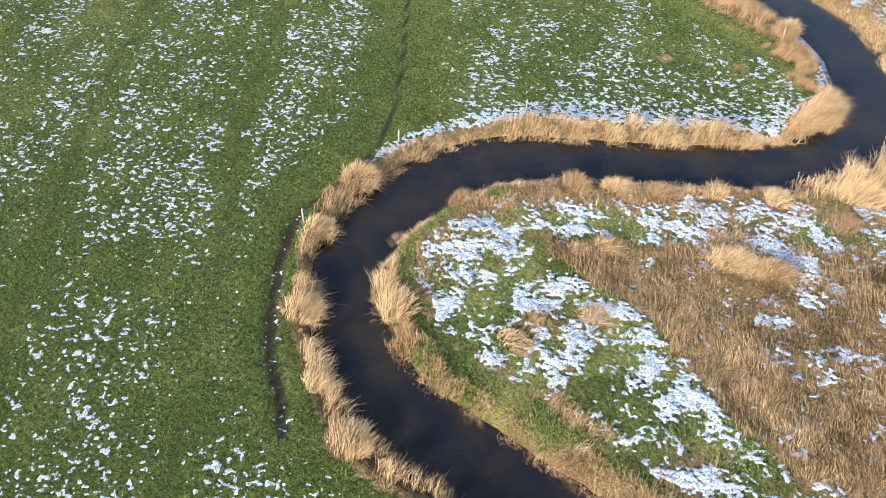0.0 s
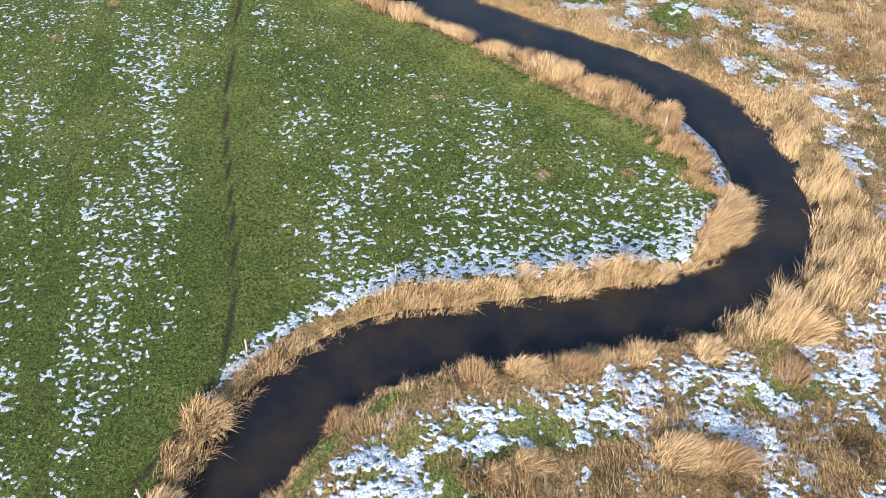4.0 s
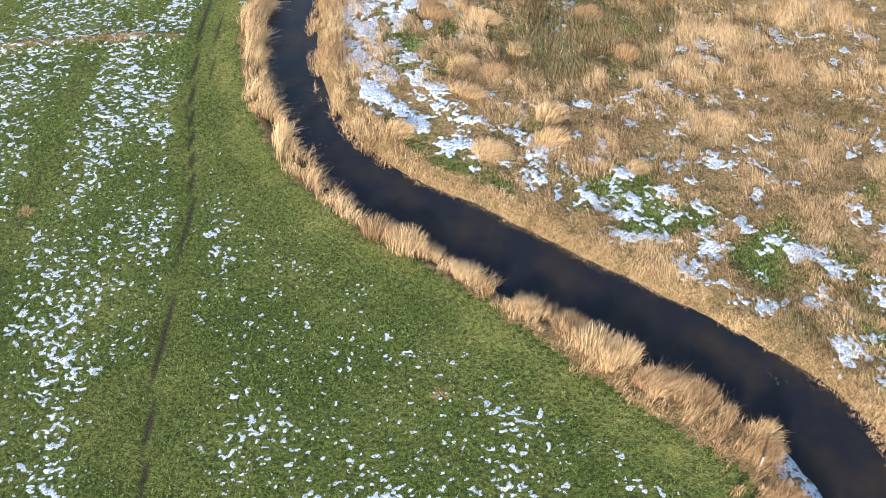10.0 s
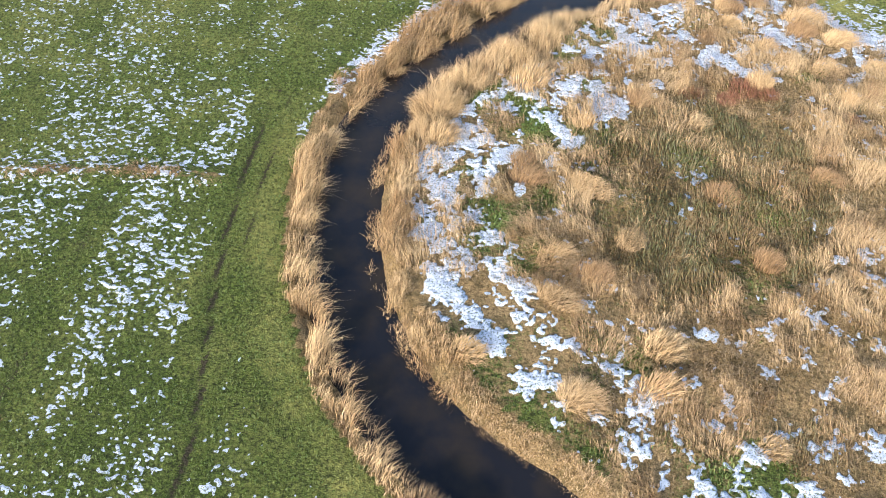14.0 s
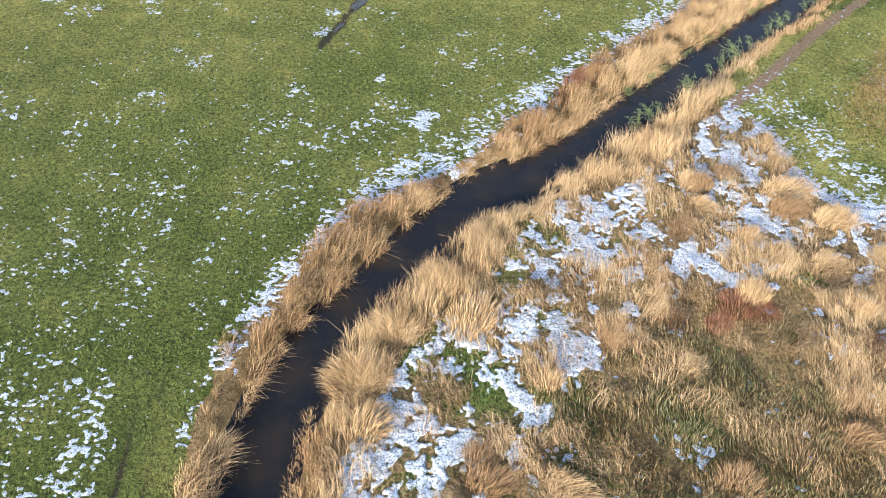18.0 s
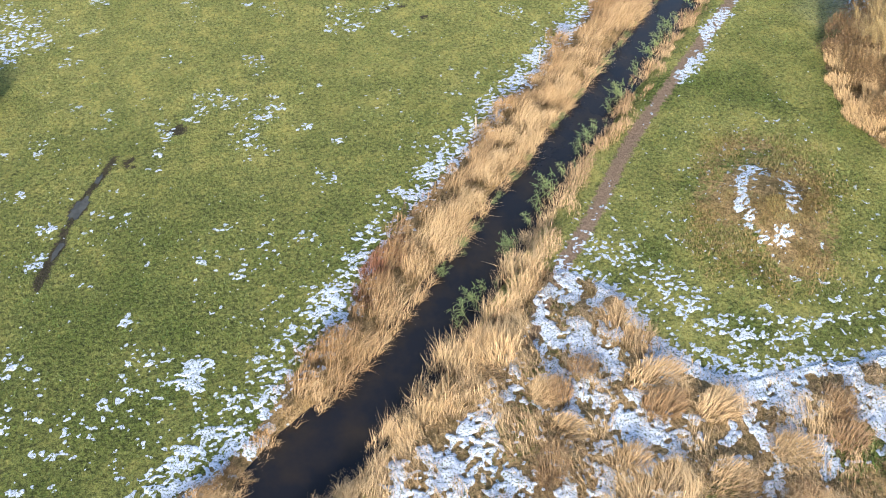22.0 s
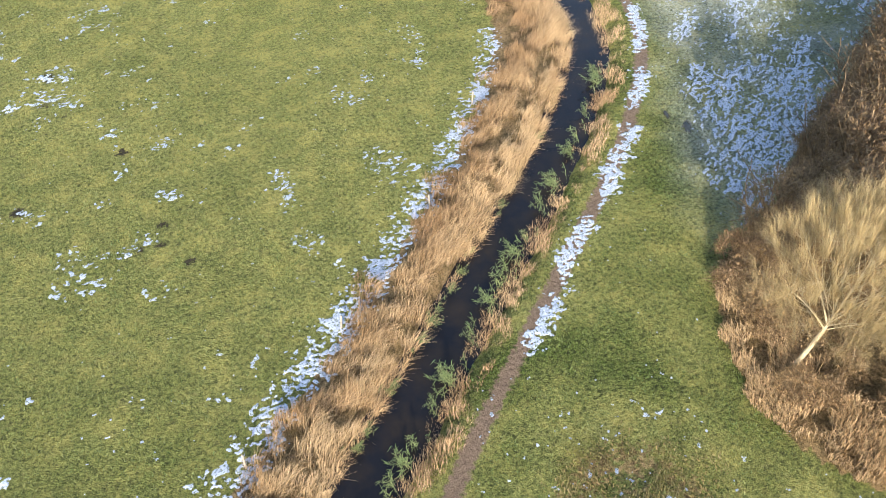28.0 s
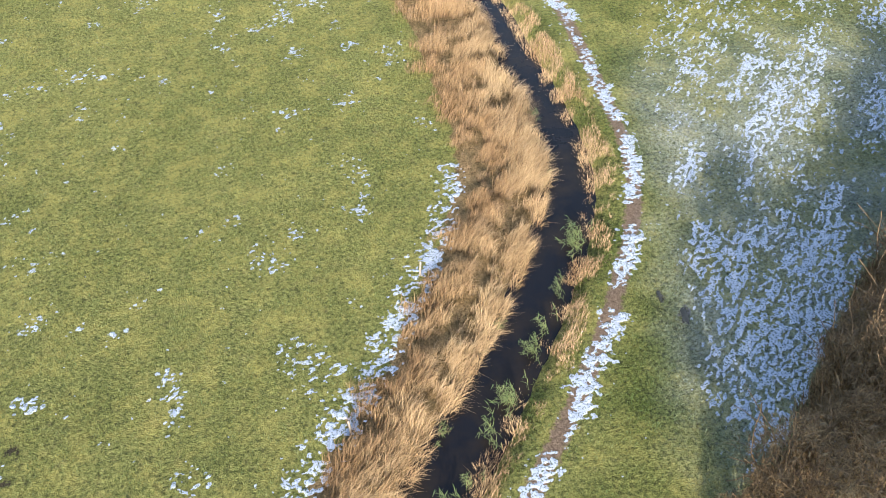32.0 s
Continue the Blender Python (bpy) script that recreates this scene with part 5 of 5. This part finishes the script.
# ---- the thicket: bushes of bare brown rods, taller inside ----
def bush(label, material, tall, wide, count, rust, name="willow_bush"):
    """A bush of several stems from one foot, its twigs in tufts with gaps between them."""
    top = thing(name, Matrix(), label, "bush")
    stems, tips = [], []
    for _ in range(4):
        a = rng.uniform(0, 2 * np.pi)
        w = np.array([0.45 * math.cos(a), 0.45 * math.sin(a), 1.0])
        stems += limb((0.2 * math.cos(a), 0.2 * math.sin(a), -0.05), w / np.linalg.norm(w), 0.55 * tall, 0.012 * tall, 1, tips, 0.25)
    v, q = join(stems)
    part("framework", solid("framework", v, q, STEM), top)
    tufts = max(count // 26, 8)
    a, e = rng.uniform(0, 2 * np.pi, tufts), np.arccos(rng.uniform(0.0, 1, tufts))
    r = rng.uniform(0.72, 1.0, tufts)
    c = np.c_[wide * r * np.sin(e) * np.cos(a), wide * r * np.sin(e) * np.sin(a), tall * (0.22 + 0.62 * r * np.cos(e))]
    p = np.repeat(c, 26, 0) + rng.normal(size=(tufts * 26, 3)) * np.array([0.26, 0.26, 0.24]) * (0.5 + 0.1 * tall)
    n = len(p)
    p[:, 2] = np.maximum(p[:, 2], 0.02)
    h = rng.uniform(0.08, 0.26, n) * (0.6 + 0.08 * tall)
    lean = h[:, None] * (0.8 * p[:, :2] / wide + 1.1 * rng.normal(size=(n, 2)))
    tone = np.clip(rust + np.repeat(0.42 * rng.normal(size=tufts), 26) + 0.2 * rng.normal(size=n), 0, 1)
    v, t, at = blades(p, h, rng.uniform(0.03, 0.062, n), lean, tone)
    tagged(part("crown", solid("crown", v, t, material, at), top), kind="stuff")
    return top


bushes = [[bush("low brown willow bush with bare twigs", BRUSH, 1.7, 1.0, 1100, 0.3), bush("low golden-brown bare bush in the thicket", BRUSH, 1.7, 1.0, 1100, 0.1),
           bush("low dark withered bush in the thicket", BRUSH, 1.6, 1.0, 1100, 0.7)],
          [bush("dense brown willow bush with bare twigs", BRUSH, 3.6, 1.6, 1900, 0.25), bush("golden-brown bare bush in the thicket", BRUSH, 3.6, 1.6, 1900, 0.1),
           bush("dark brown withered bush in the thicket", BRUSH, 3.4, 1.6, 1900, 0.6)],
          [bush("tall brown willow bush with bare twigs", BRUSH, 6.2, 2.2, 2800, 0.3), bush("tall golden-brown bare bush in the thicket", BRUSH, 6.0, 2.2, 2800, 0.15),
           bush("tall dark brown bush in the thicket", BRUSH, 5.8, 2.2, 2800, 0.55)]]
edge_line = np.array(THICKET + THICKET[:1])
placed, tries = [], 0
while len(placed) < 85 and tries < 8000:
    tries += 1
    bx, by = rng.uniform(39, 68), rng.uniform(94, 131)
    if not inside(np.array([bx]), np.array([by]), THICKET)[0] or math.hypot(bx - WILLOW[0], by - WILLOW[1]) < 1.5:
        continue
    deep = float(to_line([bx], [by], edge_line)[0][0])
    west = bx - 40.0 - 0.35 * max(0.0, by - 112)
    size = 0 if west < 3.4 else 1 if west < 6.5 else 2
    if deep < (0.7, 1.0, 1.5)[size] + (3.2 if by < 103 else 1.1 if by < 111 else 0) or any(math.hypot(bx - qx, by - qy) < (1.3, 1.75, 2.4)[size] for qx, qy in placed):
        continue
    if size > 0 and math.hypot(bx - 44.7, by - 105.4) < 5.5:
        size = 0
    placed.append((bx, by))
    k = rng.uniform(0.85, 1.15) * (1.3 if size == 2 and deep > 4 else 1.0)
    ob = copy_thing(bushes[size][1 if math.hypot(bx - 44.0, by - 105.5) < 4.5 else len(placed) % 3], pose(bx, by, ground_z(bx, by), 0, 0, rng.uniform(0, 360)) @ Matrix.Diagonal((k, k, k * rng.uniform(0.9, 1.1), 1)))
    tagged(ob, group="bushes of the thicket")
# unseen tall bushes further east, added to throw shade on the frosty lawn
for n in range(20):
    bx, by = 70 + 5.2 * (n % 5) + rng.uniform(-1.2, 1.2), 104 + 7.5 * (n // 5) + 2.2 * (n % 5) + rng.uniform(-1.5, 1.5)
    ob = copy_thing(bushes[2][n % 3], pose(bx, by, ground_z(bx, by), 0, 0, 47 * n) @ Matrix.Diagonal((1.3, 1.3, 1.45, 1)))
    tagged(ob, group="bushes of the thicket")
ob = copy_thing(bushes[0][2], pose(44.4, 113.5, ground_z(44.4, 113.5), 0, 0, 20) @ Matrix.Diagonal((0.8, 0.8, 1.5, 1)))
tagged(ob, "lone thin bare shrub at the thicket's corner", group="bushes of the thicket")
osier = tussock("osier_bush", 1.0, 0.6, 420, OSIER, 0.4, "pale bare osier bush at the pasture's edge", "bush")
WEST_ROW = [(-27.6, 117.0, 1.0), (-24.8, 117.8, 0.9), (-22.6, 118.7, 1.1), (-20.6, 119.8, 1.0), (-18.8, 120.6, 1.1), (-17.2, 121.8, 1.2), (-26.0, 119.6, 1.2), (-21.4, 122.2, 1.2), (-29.5, 118.2, 1.1), (-17.4, 124.0, 1.1), (-19.4, 123.0, 1.2)]
for n, (bx, by, k) in enumerate(WEST_ROW):
    ob = copy_thing(osier, pose(bx, by, ground_z(bx, by), 0, 0, 70 * n) @ Matrix.Diagonal((0.95 * k, 0.95 * k, 2.3 * k, 1)))
    tagged(ob, group="bushes at the pasture's edge")
bushes.append([osier])
for k in sum(bushes, []):
    for o in (*k.children_recursive, k):
        bpy.data.objects.remove(o)


# pale reeds along the foot of the thicket and of the western row
def reed_fringe(line, depth, tall, per, label, rust):
    p = np.array(line, float)
    seg = np.hypot(*np.diff(p, axis=0).T)
    run = np.r_[0, np.cumsum(seg)]
    n = int(run[-1] * depth * per)
    s, u = rng.uniform(0, run[-1], n), rng.uniform(0, 1, n)
    x, y = np.interp(s, run, p[:, 0]), np.interp(s, run, p[:, 1])
    d = np.c_[np.interp(s + 0.2, run, p[:, 0]) - np.interp(s - 0.2, run, p[:, 0]), np.interp(s + 0.2, run, p[:, 1]) - np.interp(s - 0.2, run, p[:, 1])]
    nrm = np.c_[d[:, 1], -d[:, 0]] / np.hypot(*d.T)[:, None]
    q = np.c_[x, y] + nrm * (u * depth + 1.6 * (vnoise(x, y, 1.8, 141) - 0.5))[:, None]
    clump = vnoise(q[:, 0], q[:, 1], 1.2, 143, 2)
    keep = rng.uniform(0, 1, n) < ramp(clump, 0.25, 0.55)
    q, u, nrm = q[keep], u[keep], nrm[keep]
    n = len(q)
    h = tall * rng.uniform(0.5, 1.1, n) * (0.55 + 0.6 * u)
    lean = h[:, None] * (-0.3 * nrm + 0.2 * rng.normal(size=(n, 2)))
    tone = np.clip(rust + 0.9 * (vnoise(q[:, 0], q[:, 1], 2.5, 142) - 0.5) + 0.2 * rng.normal(size=n), 0, 1)
    v, t, a = blades(np.c_[q, sample(gz, q[:, 0], q[:, 1]) - 0.03], h, rng.uniform(0.02, 0.042, n), lean, tone)
    stuff("reed_bed", solid("reed_bed", v, t, REED, a), label, "reeds")


reed_fringe([(43.0, 112.6), (41.0, 109.0), (39.9, 105.0), (40.4, 101.2), (42.2, 98.0), (47.0, 94.4), (56.0, 91.0)][::-1], 3.8, 1.35, 270, "pale reeds at the foot of the thicket", 0.02)
reed_fringe([(46.5, 115.4), (49.0, 116.0), (56.7, 122.0), (62.0, 125.2), (70.0, 130.4)], 3.0, 1.3, 120, "brown reeds along the shaded edge of the thicket", 0.85)
reed_fringe([(-30.0, 114.6), (-26.8, 115.0), (-23.4, 116.0), (-20.2, 118.2), (-18.4, 121.4), (-17.6, 125.0)][::-1], 1.6, 0.9, 190, "pale dead reeds below the bushes", 0.15)
